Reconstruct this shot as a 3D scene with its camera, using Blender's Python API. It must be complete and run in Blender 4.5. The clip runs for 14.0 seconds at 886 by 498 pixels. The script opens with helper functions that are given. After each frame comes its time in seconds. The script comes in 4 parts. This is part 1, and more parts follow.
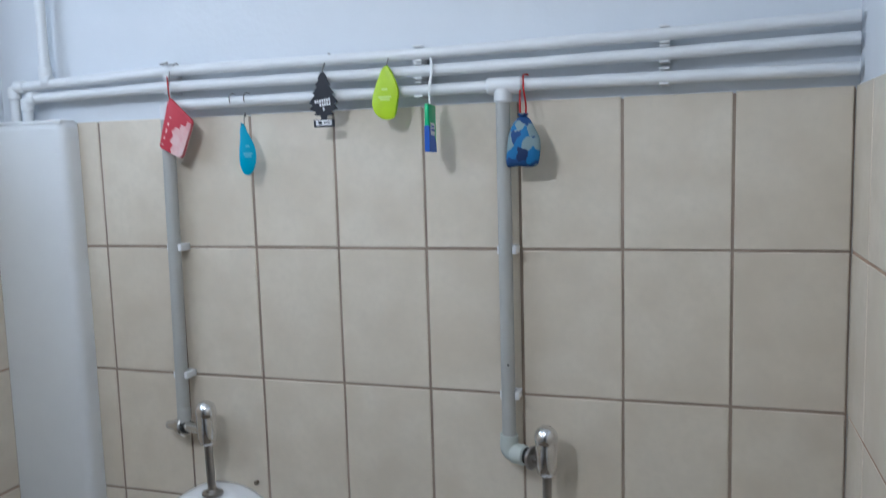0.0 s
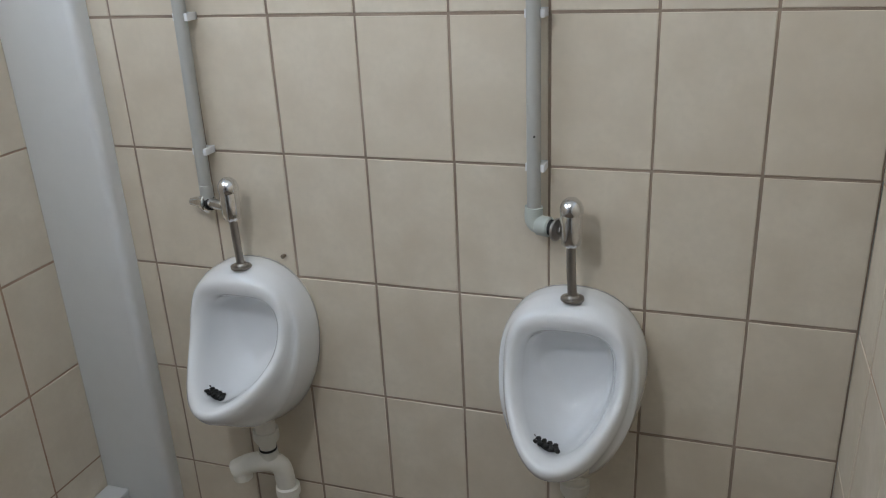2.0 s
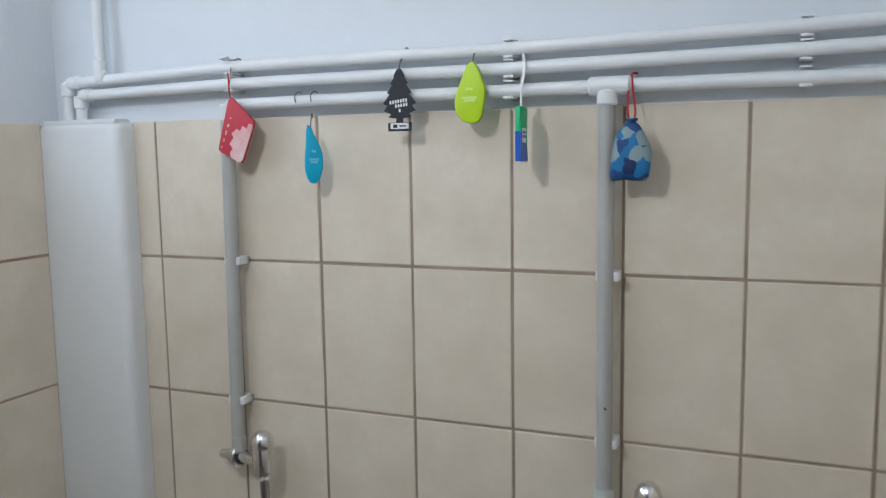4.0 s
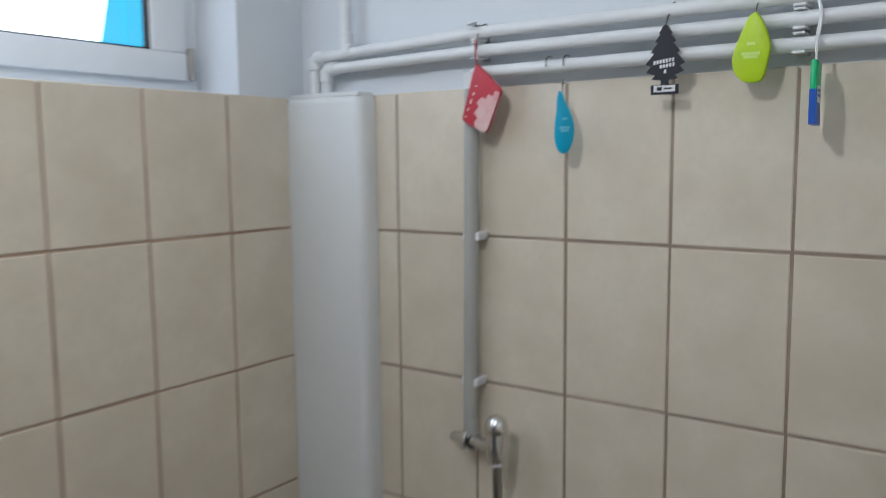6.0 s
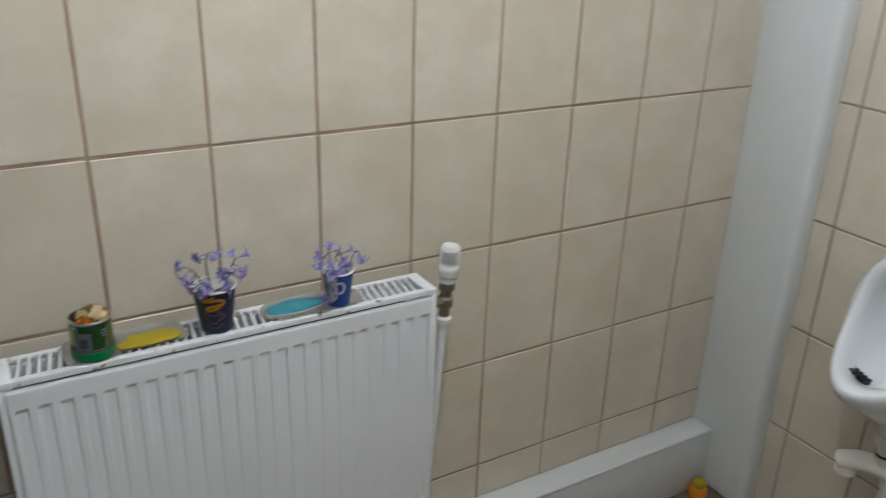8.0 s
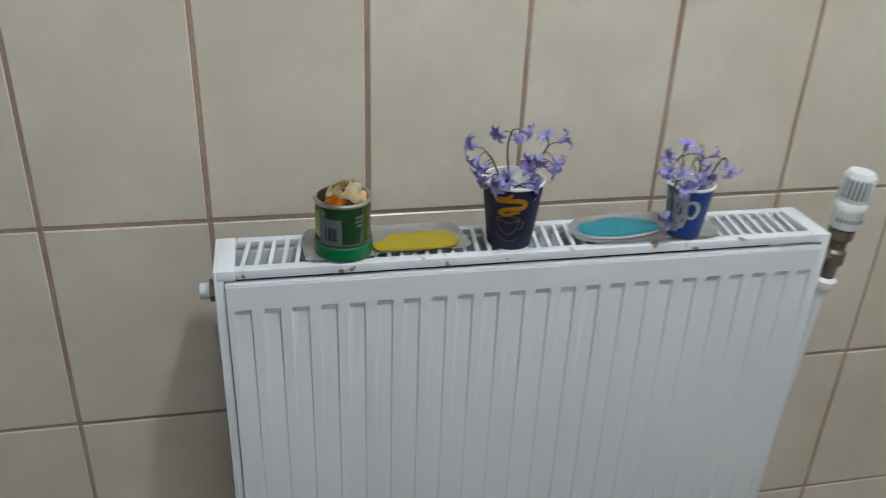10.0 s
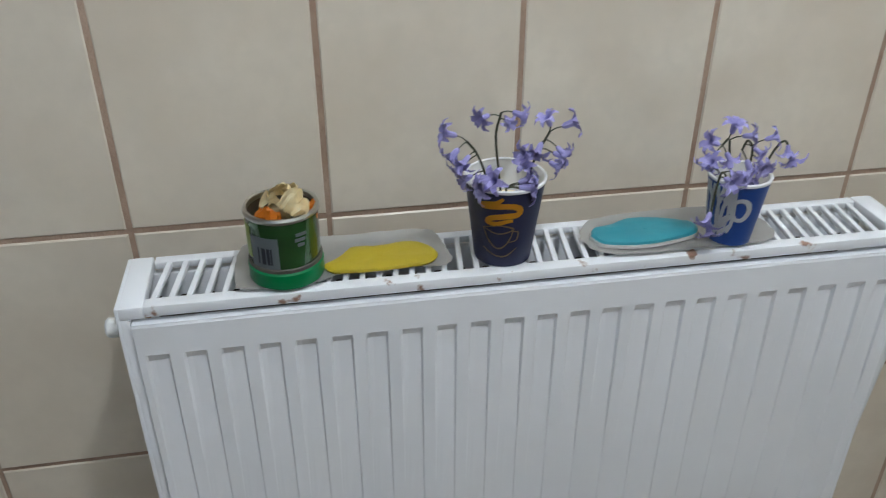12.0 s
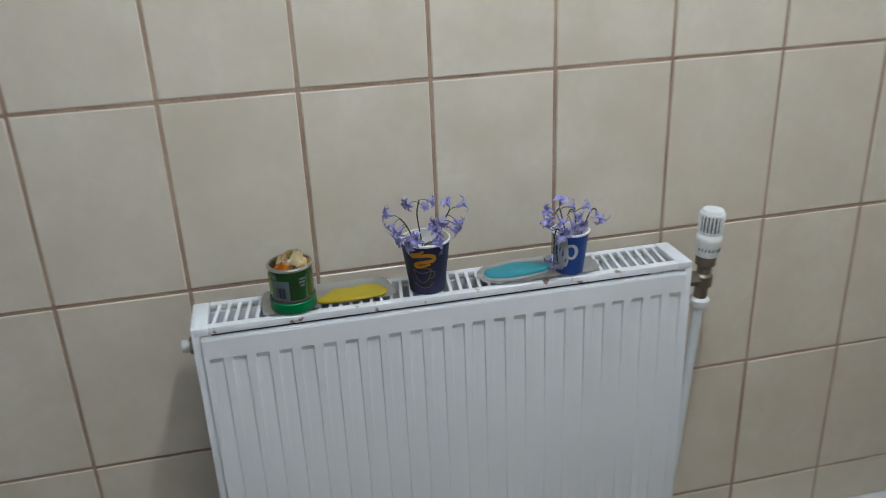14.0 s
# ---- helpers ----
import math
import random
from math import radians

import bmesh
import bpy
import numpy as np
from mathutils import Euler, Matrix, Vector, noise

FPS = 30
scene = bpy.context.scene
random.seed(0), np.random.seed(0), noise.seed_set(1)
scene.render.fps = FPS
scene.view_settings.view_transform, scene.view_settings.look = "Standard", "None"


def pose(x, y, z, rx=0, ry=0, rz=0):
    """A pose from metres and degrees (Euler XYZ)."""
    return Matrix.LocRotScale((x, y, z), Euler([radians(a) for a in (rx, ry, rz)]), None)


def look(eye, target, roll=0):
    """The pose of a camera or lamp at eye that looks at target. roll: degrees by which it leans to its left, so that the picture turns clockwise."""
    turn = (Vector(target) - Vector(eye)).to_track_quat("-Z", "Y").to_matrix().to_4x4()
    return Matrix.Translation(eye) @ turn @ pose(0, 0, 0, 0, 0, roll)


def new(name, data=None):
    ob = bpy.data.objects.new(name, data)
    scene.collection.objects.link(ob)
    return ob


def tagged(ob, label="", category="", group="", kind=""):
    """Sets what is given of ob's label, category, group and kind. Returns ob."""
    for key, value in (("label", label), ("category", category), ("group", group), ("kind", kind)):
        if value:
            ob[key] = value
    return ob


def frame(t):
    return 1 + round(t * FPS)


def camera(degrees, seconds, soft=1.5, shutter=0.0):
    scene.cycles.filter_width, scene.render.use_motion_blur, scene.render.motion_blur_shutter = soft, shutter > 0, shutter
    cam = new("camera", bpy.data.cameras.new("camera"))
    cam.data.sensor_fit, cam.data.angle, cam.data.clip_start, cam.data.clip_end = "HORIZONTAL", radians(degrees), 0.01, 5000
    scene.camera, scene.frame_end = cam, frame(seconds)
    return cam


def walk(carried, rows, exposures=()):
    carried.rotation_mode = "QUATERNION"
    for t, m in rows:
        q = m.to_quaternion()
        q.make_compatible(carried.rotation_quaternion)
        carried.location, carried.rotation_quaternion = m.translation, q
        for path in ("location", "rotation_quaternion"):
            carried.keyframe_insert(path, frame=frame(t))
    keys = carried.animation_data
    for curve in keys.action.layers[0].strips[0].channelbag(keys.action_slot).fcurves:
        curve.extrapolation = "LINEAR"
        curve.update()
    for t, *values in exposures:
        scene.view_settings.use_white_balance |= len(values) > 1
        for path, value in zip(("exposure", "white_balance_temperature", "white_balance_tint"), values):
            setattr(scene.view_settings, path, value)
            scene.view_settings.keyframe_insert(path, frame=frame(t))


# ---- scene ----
def aim(x, y, z, yaw, pitch, roll):
    """Camera pose from a place and degrees: heading from +y to the left, pitch up, roll."""
    a, b = radians(yaw), radians(pitch)
    way = Vector((-math.sin(a) * math.cos(b), math.cos(a) * math.cos(b), math.sin(b)))
    return look((x, y, z), Vector((x, y, z)) + way, roll)


cam = camera(57.0, 14.0, soft=1.0, shutter=0.5)
PATH = [
    (0.0, 1.493, -1.596, 1.690, 17.63, -6.49, -1.63),
    (0.5, 1.495, -1.593, 1.682, 18.89, -3.35, -2.44),
    (1.0, 1.489, -1.593, 1.681, 18.99, -6.14, -2.30),
    (1.5, 1.465, -1.578, 1.686, 18.44, -17.10, -2.24),
    (2.0, 1.465, -1.559, 1.664, 19.39, -21.78, -2.74),
    (2.5, 1.461, -1.566, 1.681, 20.35, -17.44, -2.39),
    (3.0, 1.469, -1.591, 1.694, 21.76, -10.74, -1.48),
    (3.2, 1.469, -1.579, 1.704, 22.35, -9.78, -1.33),
    (5.3, 1.115, -1.171, 1.716, 21.33, -3.36, -0.57),
    (5.5, 1.094, -1.199, 1.702, 23.85, -3.93, -0.67),
    (6.0, 1.245, -1.372, 1.654, 35.46, -6.31, -0.52),
    (6.5, 1.393, -1.585, 1.662, 39.13, -11.92, -0.91),
    (7.0, 1.405, -1.635, 1.647, 46.31, -17.58, -0.57),
    (7.5, 1.308, -1.746, 1.602, 52.88, -20.07, 0.56),
    (8.0, 1.274, -1.783, 1.597, 59.20, -22.68, 1.85),
    (8.5, 1.265, -1.776, 1.588, 66.88, -23.94, 1.87),
    (9.0, 1.256, -1.793, 1.579, 72.93, -24.95, 2.44),
    (9.2, 1.185, -1.779, 1.529, 74.48, -24.82, 2.50),
    (11.3, 0.628, -1.719, 1.284, 79.86, -29.15, 1.02),
    (11.5, 0.640, -1.692, 1.282, 80.21, -28.63, 0.31),
    (12.0, 0.645, -1.648, 1.307, 79.78, -30.37, 0.09),
    (12.5, 0.691, -1.611, 1.319, 81.18, -28.54, -1.71),
    (13.0, 0.774, -1.598, 1.309, 80.55, -24.30, -2.39),
    (13.5, 0.883, -1.600, 1.349, 80.55, -23.45, -2.85),
    (14.0, 1.098, -1.681, 1.447, 78.05, -22.91, -2.51),
]
walk(cam, [(t, aim(*row)) for t, *row in PATH], exposures=[
    (0.0, -0.30, 5450, 10), (1.0, -0.54, 5500, 10), (2.0, -0.28, 5930, 10), (3.0, -0.20, 5800, 10), (5.5, -0.52, 5960, 10), (6.0, -0.54, 5960, 10), (6.5, -0.50, 6050, 10),
    (7.0, -0.28, 6300, 9), (7.5, -0.12, 6200, 9), (8.0, -0.08, 6020, 8), (9.0, 0.00, 5800, 7), (11.5, 0.20, 5760, 8), (13.0, 0.13, 5760, 8), (14.0, 0.02, 5680, 7)])

# ---- light ----
world = bpy.data.worlds.new("sky")
scene.world = world
world.use_nodes = True
wn = world.node_tree.nodes
sky = wn.new("ShaderNodeTexSky")
sky.sky_type, sky.sun_disc = "NISHITA", False
sky.sun_elevation, sky.sun_rotation = radians(40), radians(100)
world.node_tree.links.new(sky.outputs[0], wn["Background"].inputs[0])
wn["Background"].inputs[1].default_value = 0.15


def area_light(name, eye, target, sx, sy, watts, colour):
    d = bpy.data.lights.new(name, "AREA")
    d.shape, d.size, d.size_y, d.energy, d.color = "RECTANGLE", sx, sy, watts, colour
    ob = new(name, d)
    ob.matrix_world = look(eye, target)
    return ob


# daylight in the window of the tiled wall, and the ceiling lamp
area_light("window_daylight", (-0.215, -1.05, 2.11), (0.8, -1.05, 1.75), 1.3, 0.5, 7.0, (0.78, 0.89, 1.0))
lamp_data = bpy.data.lights.new("bulb", "POINT")
lamp_data.energy, lamp_data.color, lamp_data.shadow_soft_size = 29.0, (1.0, 0.97, 0.92), 0.05
bulb = new("bulb", lamp_data)
bulb.location = (0.66, -1.33, 2.34)


# ---- materials ----
def material(name, base, rough=0.5, metal=0.0, var=0.0, scale=8.0, bump=0.0, bump_scale=60.0, coat=0.0,
             tint=None, rnd=0.0, trans=0.0, ior=1.45, spots=None, spot_scale=25.0, spot_at=0.7):
    """A principled surface with colour mottling at two scales, per-object variation, spots and fine relief."""
    m = bpy.data.materials.new(name)
    m.use_nodes = True
    nt = m.node_tree
    n, l = nt.nodes, nt.links
    b = n["Principled BSDF"]
    b.inputs["Roughness"].default_value, b.inputs["Metallic"].default_value = rough, metal
    b.inputs["Coat Weight"].default_value, b.inputs["Coat Roughness"].default_value = coat, 0.03
    b.inputs["Transmission Weight"].default_value, b.inputs["IOR"].default_value = trans, ior
    co = n.new("ShaderNodeTexCoord")
    info = n.new("ShaderNodeObjectInfo")
    shift = n.new("ShaderNodeVectorMath")
    shift.operation = "MULTIPLY_ADD"
    l.new(info.outputs["Random"], shift.inputs[0])
    shift.inputs[1].default_value = (37.0, 91.0, 53.0) if rnd else (0, 0, 0)
    l.new(co.outputs["Object"], shift.inputs[2])
    col = None
    rgb = n.new("ShaderNodeRGB")
    rgb.outputs[0].default_value = (*base, 1)
    col = rgb.outputs[0]

    def mix(fac, a, colour):
        x = n.new("ShaderNodeMix")
        x.data_type = "RGBA"
        l.new(fac, x.inputs["Factor"])
        l.new(a, x.inputs[6])
        x.inputs[7].default_value = (*colour, 1)
        return x.outputs[2]

    def noise_fac(sc, lo, hi, amount, detail=4.0):
        t = n.new("ShaderNodeTexNoise")
        t.inputs["Scale"].default_value, t.inputs["Detail"].default_value = sc, detail
        l.new(shift.outputs[0], t.inputs["Vector"])
        r = n.new("ShaderNodeMapRange")
        r.inputs[1].default_value, r.inputs[2].default_value = lo, hi
        r.inputs[3].default_value, r.inputs[4].default_value = 0.0, amount
        l.new(t.outputs[0], r.inputs[0])
        return r.outputs[0]

    other = tint or tuple(c * 0.75 for c in base)
    if var:
        col = mix(noise_fac(scale, 0.35, 0.7, var), col, other)
        col = mix(noise_fac(scale * 7, 0.4, 0.75, var * 0.5), col, tuple(c * 0.85 for c in base))
    if spots:
        col = mix(noise_fac(spot_scale, spot_at, spot_at + 0.06, 0.9, 6.0), col, spots)
    if rnd:
        r = n.new("ShaderNodeMapRange")
        r.inputs[3].default_value, r.inputs[4].default_value = 0.0, rnd
        l.new(info.outputs["Random"], r.inputs[0])
        col = mix(r.outputs[0], col, other)
    l.new(col, b.inputs["Base Color"])
    if bump:
        t = n.new("ShaderNodeTexNoise")
        t.inputs["Scale"].default_value, t.inputs["Detail"].default_value = bump_scale, 5.0
        l.new(shift.outputs[0], t.inputs["Vector"])
        k = n.new("ShaderNodeBump")
        k.inputs["Strength"].default_value, k.inputs["Distance"].default_value = bump, 0.004
        l.new(t.outputs[0], k.inputs["Height"])
        l.new(k.outputs[0], b.inputs["Normal"])
    return m


TILE = material("beige_glazed_tile", (0.73, 0.665, 0.555), 0.27, var=0.8, scale=9.0, tint=(0.62, 0.545, 0.435), bump=0.05,
                bump_scale=14.0, rnd=0.35)
GROUT = material("brown_grout", (0.44, 0.32, 0.235), 0.9, var=0.9, scale=9.0, tint=(0.28, 0.18, 0.125), bump=0.5, bump_scale=180)
GROUTN = material("grey_brown_grout", (0.38, 0.30, 0.235), 0.9, var=0.9, scale=7.0, tint=(0.22, 0.17, 0.13), bump=0.5, bump_scale=180)
PAINT = material("white_wall_paint", (0.69, 0.725, 0.765), 0.75, var=0.25, scale=3.0, tint=(0.64, 0.675, 0.72), bump=0.15, bump_scale=90)
CEIL = material("ceiling_paint", (0.70, 0.70, 0.68), 0.85, var=0.2, scale=2.0, bump=0.1)
# kept dark so the unseen rear wall soaks up bounced light
ABSORBER = material("grey_brown_light_absorber", (0.26, 0.235, 0.20), 0.6, var=0.3, scale=3.0, bump=0.1)
CASING = material("white_casing_paint", (0.72, 0.74, 0.75), 0.35, var=0.25, scale=4.0, tint=(0.68, 0.69, 0.68), bump=0.12, bump_scale=25)
FLOORM = material("floor_tile_glaze", (0.22, 0.175, 0.13), 0.4, var=0.6, scale=5.0, bump=0.06, rnd=0.3)
PIPE = material("grey_plastic_pipe", (0.44, 0.44, 0.415), 0.42, var=0.3, scale=12.0, bump=0.03)
PIPEW = material("white_plastic_pipe", (0.74, 0.76, 0.77), 0.4, var=0.3, scale=10.0, tint=(0.62, 0.64, 0.66), bump=0.03)
FITTING = material("grey_green_fitting", (0.52, 0.56, 0.52), 0.4, var=0.2)
DRAIN = material("cream_drain_plastic", (0.76, 0.74, 0.67), 0.35, var=0.35, scale=14.0, tint=(0.64, 0.60, 0.50))
CERAMIC = material("white_sanitary_ceramic", (0.82, 0.84, 0.865), 0.04, var=0.10, scale=4.0, coat=1.0)
CHROME = material("chrome", (0.80, 0.79, 0.78), 0.2, 1.0, var=0.3, scale=20.0, tint=(0.45, 0.44, 0.42))
DULL = material("dull_chrome", (0.42, 0.40, 0.38), 0.3, 1.0, var=0.5, scale=25.0)
RUBBER = material("black_rubber", (0.012, 0.012, 0.012), 0.55)
ENAMEL = material("white_radiator_enamel", (0.82, 0.835, 0.86), 0.28, var=0.12, scale=6.0, spots=(0.30, 0.13, 0.05), spot_scale=22.0,
                  spot_at=0.79, bump=0.02)
RUSTY = material("chipped_rusty_enamel", (0.81, 0.825, 0.845), 0.35, var=0.2, scale=9.0, spots=(0.24, 0.10, 0.04), spot_scale=48.0, spot_at=0.645, bump=0.04)
# dusty, rust-spotted steel, its base taken near black for the radiator's inner shade
FIN = material("shade_darkened_dusty_steel", (0.055, 0.055, 0.05), 0.6, 0.2, var=0.8, scale=30.0, tint=(0.12, 0.10, 0.08), spots=(0.22, 0.10, 0.04))
# near-black colour for the shade in narrow gaps
DARK = material("gap_shade_black", (0.02, 0.02, 0.02), 0.9)
PVC = material("white_window_pvc", (0.78, 0.81, 0.84), 0.3, var=0.15, scale=5.0)
GASKET = material("black_gasket", (0.02, 0.02, 0.025), 0.6)
BRASS = material("tarnished_brass", (0.26, 0.22, 0.17), 0.42, 0.8, var=0.6, scale=40.0)
HEAD = material("thermostat_plastic", (0.84, 0.85, 0.84), 0.3, var=0.1)
STEELW = material("bare_wire", (0.18, 0.17, 0.16), 0.4, 0.9)
glass = material("window_glass", (1, 1, 1), 0.0, trans=1.0)


def plain(name, c, rough=0.45, var=0.25, scale=30.0, **k):
    return material(name, c, rough, var=var, scale=scale, **k)


RED = plain("red_print", (0.52, 0.04, 0.065), 0.5)
PINKW = plain("pink_white_print", (0.72, 0.52, 0.50), 0.5, 0.6, 40.0, tint=(0.60, 0.16, 0.18))
REDCORD = plain("red_cord", (0.45, 0.02, 0.02), 0.8)
CYAN = plain("turquoise_freshener", (0.01, 0.38, 0.60), 0.4, 0.3)
LIME = plain("lime_freshener", (0.47, 0.68, 0.01), 0.4, 0.3)
NAVYBLACK = plain("black_card", (0.012, 0.014, 0.022), 0.55, 0.1)
WHITEP = plain("white_print", (0.78, 0.79, 0.80), 0.5, 0.1)
GREENB = plain("green_box_print", (0.0, 0.45, 0.16), 0.4)
BLUEB = plain("blue_box_print", (0.015, 0.10, 0.50), 0.4)


def camouflage(name, colours, scale):
    """Woven cloth printed with hard-edged irregular patches."""
    m = material(name, colours[0], 0.65, bump=0.4, bump_scale=70)
    n, l = m.node_tree.nodes, m.node_tree.links
    co, wob, add, cell, ramp = (n.new("ShaderNode" + k) for k in ("TexCoord", "TexNoise", "VectorMath", "TexVoronoi", "ValToRGB"))
    wob.inputs["Scale"].default_value = 45.0
    add.operation = "MULTIPLY_ADD"
    add.inputs[1].default_value = (0.028, 0.028, 0.028)
    l.new(co.outputs["Object"], wob.inputs["Vector"])
    l.new(wob.outputs["Color"], add.inputs[0])
    l.new(co.outputs["Object"], add.inputs[2])
    cell.inputs["Scale"].default_value = scale
    l.new(add.outputs[0], cell.inputs["Vector"])
    ramp.color_ramp.interpolation = "CONSTANT"
    while len(ramp.color_ramp.elements) < len(colours):
        ramp.color_ramp.elements.new(0.5)
    for i, (e, c) in enumerate(zip(ramp.color_ramp.elements, colours)):
        e.position, e.color = i / len(colours), (*c, 1)
    l.new(cell.outputs["Color"], ramp.inputs[0])
    l.new(ramp.outputs[0], n["Principled BSDF"].inputs["Base Color"])
    return m


SACHET = camouflage("blue_camouflage_sachet", ((0.008, 0.028, 0.10), (0.015, 0.15, 0.36), (0.22, 0.30, 0.31), (0.012, 0.06, 0.19), (0.20, 0.30, 0.34)), 44.0)
CANGREEN = material("printed_green_tin", (0.025, 0.11, 0.022), 0.2, 0.35, var=0.9, scale=14.0, tint=(0.02, 0.05, 0.02), coat=0.5)
CANLID = plain("green_plastic_base", (0.0, 0.18, 0.05), 0.3)
TIN = material("tin_rim", (0.55, 0.54, 0.50), 0.3, 1.0, var=0.3)
LABELG = plain("pale_label", (0.11, 0.13, 0.135), 0.35)
LABELY = plain("yellow_green_label", (0.30, 0.40, 0.06), 0.35)
PEEL = material("orange_peel_outside", (0.80, 0.26, 0.02), 0.45, var=0.4, scale=60.0, bump=0.4, bump_scale=300)
PITH = material("orange_peel_pith", (0.92, 0.83, 0.56), 0.8, var=0.6, scale=45.0, tint=(0.88, 0.62, 0.22), bump=0.5, bump_scale=120)
YGEL = material("yellow_gel", (0.42, 0.325, 0.012), 0.45, var=0.4, scale=30.0, tint=(0.42, 0.33, 0.01), bump=0.15)
TGEL = material("teal_gel", (0.045, 0.28, 0.335), 0.4, var=0.5, scale=28.0, tint=(0.02, 0.20, 0.27), bump=0.15)
FOIL = material("silvery_plastic_tray", (0.74, 0.73, 0.70), 0.2, 0.35, var=0.3, scale=14.0, bump=0.14, bump_scale=40, coat=0.6)
PAPERW = plain("white_paper_cup", (0.80, 0.80, 0.80), 0.5, 0.15)
NAVY = plain("navy_paper", (0.016, 0.020, 0.062), 0.45, 0.2)
ROYAL = plain("royal_blue_paper", (0.02, 0.065, 0.28), 0.4, 0.25)
ORANGEP = plain("orange_print", (0.74, 0.36, 0.02), 0.5, 0.2)
TANP = plain("tan_print", (0.30, 0.21, 0.10), 0.5, 0.2)
PETAL = material("violet_petal", (0.40, 0.38, 0.66), 0.6, var=0.8, scale=60.0, tint=(0.25, 0.22, 0.53), rnd=0.4)
STEM = material("dark_stem", (0.05, 0.055, 0.03), 0.6, var=0.5)
SOFTCYAN = plain("pale_cyan_print", (0.16, 0.52, 0.68), 0.4, 0.2)
SOFTLIME = plain("pale_lime_print", (0.60, 0.78, 0.20), 0.4, 0.2)
PINK = plain("pink_cloth", (0.72, 0.30, 0.30), 0.8, 0.4, bump=0.3)


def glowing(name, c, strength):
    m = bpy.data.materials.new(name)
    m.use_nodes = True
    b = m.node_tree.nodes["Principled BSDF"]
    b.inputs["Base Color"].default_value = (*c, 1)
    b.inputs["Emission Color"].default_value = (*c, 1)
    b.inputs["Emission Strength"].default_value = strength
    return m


DAY = glowing("bright_overcast_sky", (0.95, 0.98, 1.0), 2.2)
# the facade is no lamp: its glow stands for sunlight on it
TURQ = glowing("self_lit_turquoise_facade", (0.06, 0.58, 0.85), 1.0)


# ---- mesh helpers ----
def mesh_of(name, bm, mat, smooth=True):
    me = bpy.data.meshes.new(name)
    bmesh.ops.recalc_face_normals(bm, faces=bm.faces)
    bm.to_mesh(me)
    bm.free()
    if mat:
        me.materials.append(mat)
    if smooth:
        for p in me.polygons:
            p.use_smooth = True
        me.set_sharp_from_angle(angle=radians(38))
    return me


def part(name, bm, mat, parent=None, label="", smooth=True):
    ob = new(name, mesh_of(name, bm, mat, smooth))
    if parent:
        ob.parent = parent
    if label:
        ob["label"] = label
    return ob


def thing(name, at, label, category, group="", kind=""):
    ob = new(name)
    ob.empty_display_size = 0.05
    ob.location = at
    return tagged(ob, label, category, group, kind)


def box(lo, hi, bevel=0.0, seg=2, bm=None):
    own = bmesh.new()
    r = bmesh.ops.create_cube(own, size=1.0)
    lo, hi = Vector(lo), Vector(hi)
    for v in own.verts:
        v.co = Vector((lo[i] + (v.co[i] + 0.5) * (hi[i] - lo[i]) for i in range(3)))
    if bevel:
        bmesh.ops.bevel(own, geom=own.edges[:], offset=bevel, segments=seg, affect="EDGES", profile=0.5)
    if bm is None:
        return own
    join(bm, own)
    return bm


def join(bm, other, m=None):
    me = bpy.data.meshes.new("tmp")
    other.to_mesh(me)
    other.free()
    if m is not None:
        me.transform(m)
    bm.from_mesh(me)
    bpy.data.meshes.remove(me)


def lathe(profile, seg=32, m=None, bm=None, closed=False):
    """Turn (radius, height) pairs about z; m places the result."""
    own = bmesh.new()
    rings = []
    for r, z in profile:
        if r < 1e-6:
            rings.append([own.verts.new((0, 0, z))])
        else:
            rings.append([own.verts.new((r * math.cos(2 * math.pi * i / seg), r * math.sin(2 * math.pi * i / seg), z)) for i in range(seg)])
    pairs = list(zip(rings, rings[1:])) + ([(rings[-1], rings[0])] if closed else [])
    for a, b in pairs:
        for i in range(seg):
            j = (i + 1) % seg
            q = [a[i % len(a)], a[j % len(a)], b[j % len(b)], b[i % len(b)]]
            q = list(dict.fromkeys(q))
            if len(q) > 2:
                own.faces.new(q)
    if m is not None:
        own.transform(m)
    if bm is None:
        return own
    join(bm, own)
    return bm


def axis(p, q):
    """A pose at p whose z points to q."""
    d = Vector(q) - Vector(p)
    return Matrix.Translation(p) @ d.to_track_quat("Z", "Y").to_matrix().to_4x4()


def rod(p, q, r, seg=20, bevel=0.0, bm=None, r2=None):
    h = (Vector(q) - Vector(p)).length
    r2 = r if r2 is None else r2
    b = min(bevel, r * 0.9, r2 * 0.9)
    prof = [(0, 0), (r - b, 0), (r, b), (r2, h - b), (r2 - b, h), (0, h)] if b else [(0, 0), (r, 0), (r2, h), (0, h)]
    return lathe(prof, seg, axis(p, q), bm)


def smooth_path(pts, n=8):
    """Catmull-Rom points through pts."""
    P = [Vector(p) for p in pts]
    P = [2 * P[0] - P[1]] + P + [2 * P[-1] - P[-2]]
    out = []
    for i in range(1, len(P) - 2):
        for k in range(n):
            t = k / n
            a, b, c, d = P[i - 1:i + 3]
            out.append(0.5 * (2 * b + (c - a) * t + (2 * a - 5 * b + 4 * c - d) * t * t + (3 * b - a - 3 * c + d) * t ** 3))
    return out + [P[-2]]


def bent(pts, r, n=6):
    """Corner points joined by arcs of radius r."""
    P = [Vector(p) for p in pts]
    out = [P[0]]
    for a, b, c in zip(P, P[1:], P[2:]):
        u, w = (a - b).normalized(), (c - b).normalized()
        k = min(r, (a - b).length * 0.49, (c - b).length * 0.49)
        for i in range(n + 1):
            t = i / n
            out.append((1 - t) ** 2 * (b + u * k) + 2 * t * (1 - t) * b + t * t * (b + w * k))
    return out + [P[-1]]


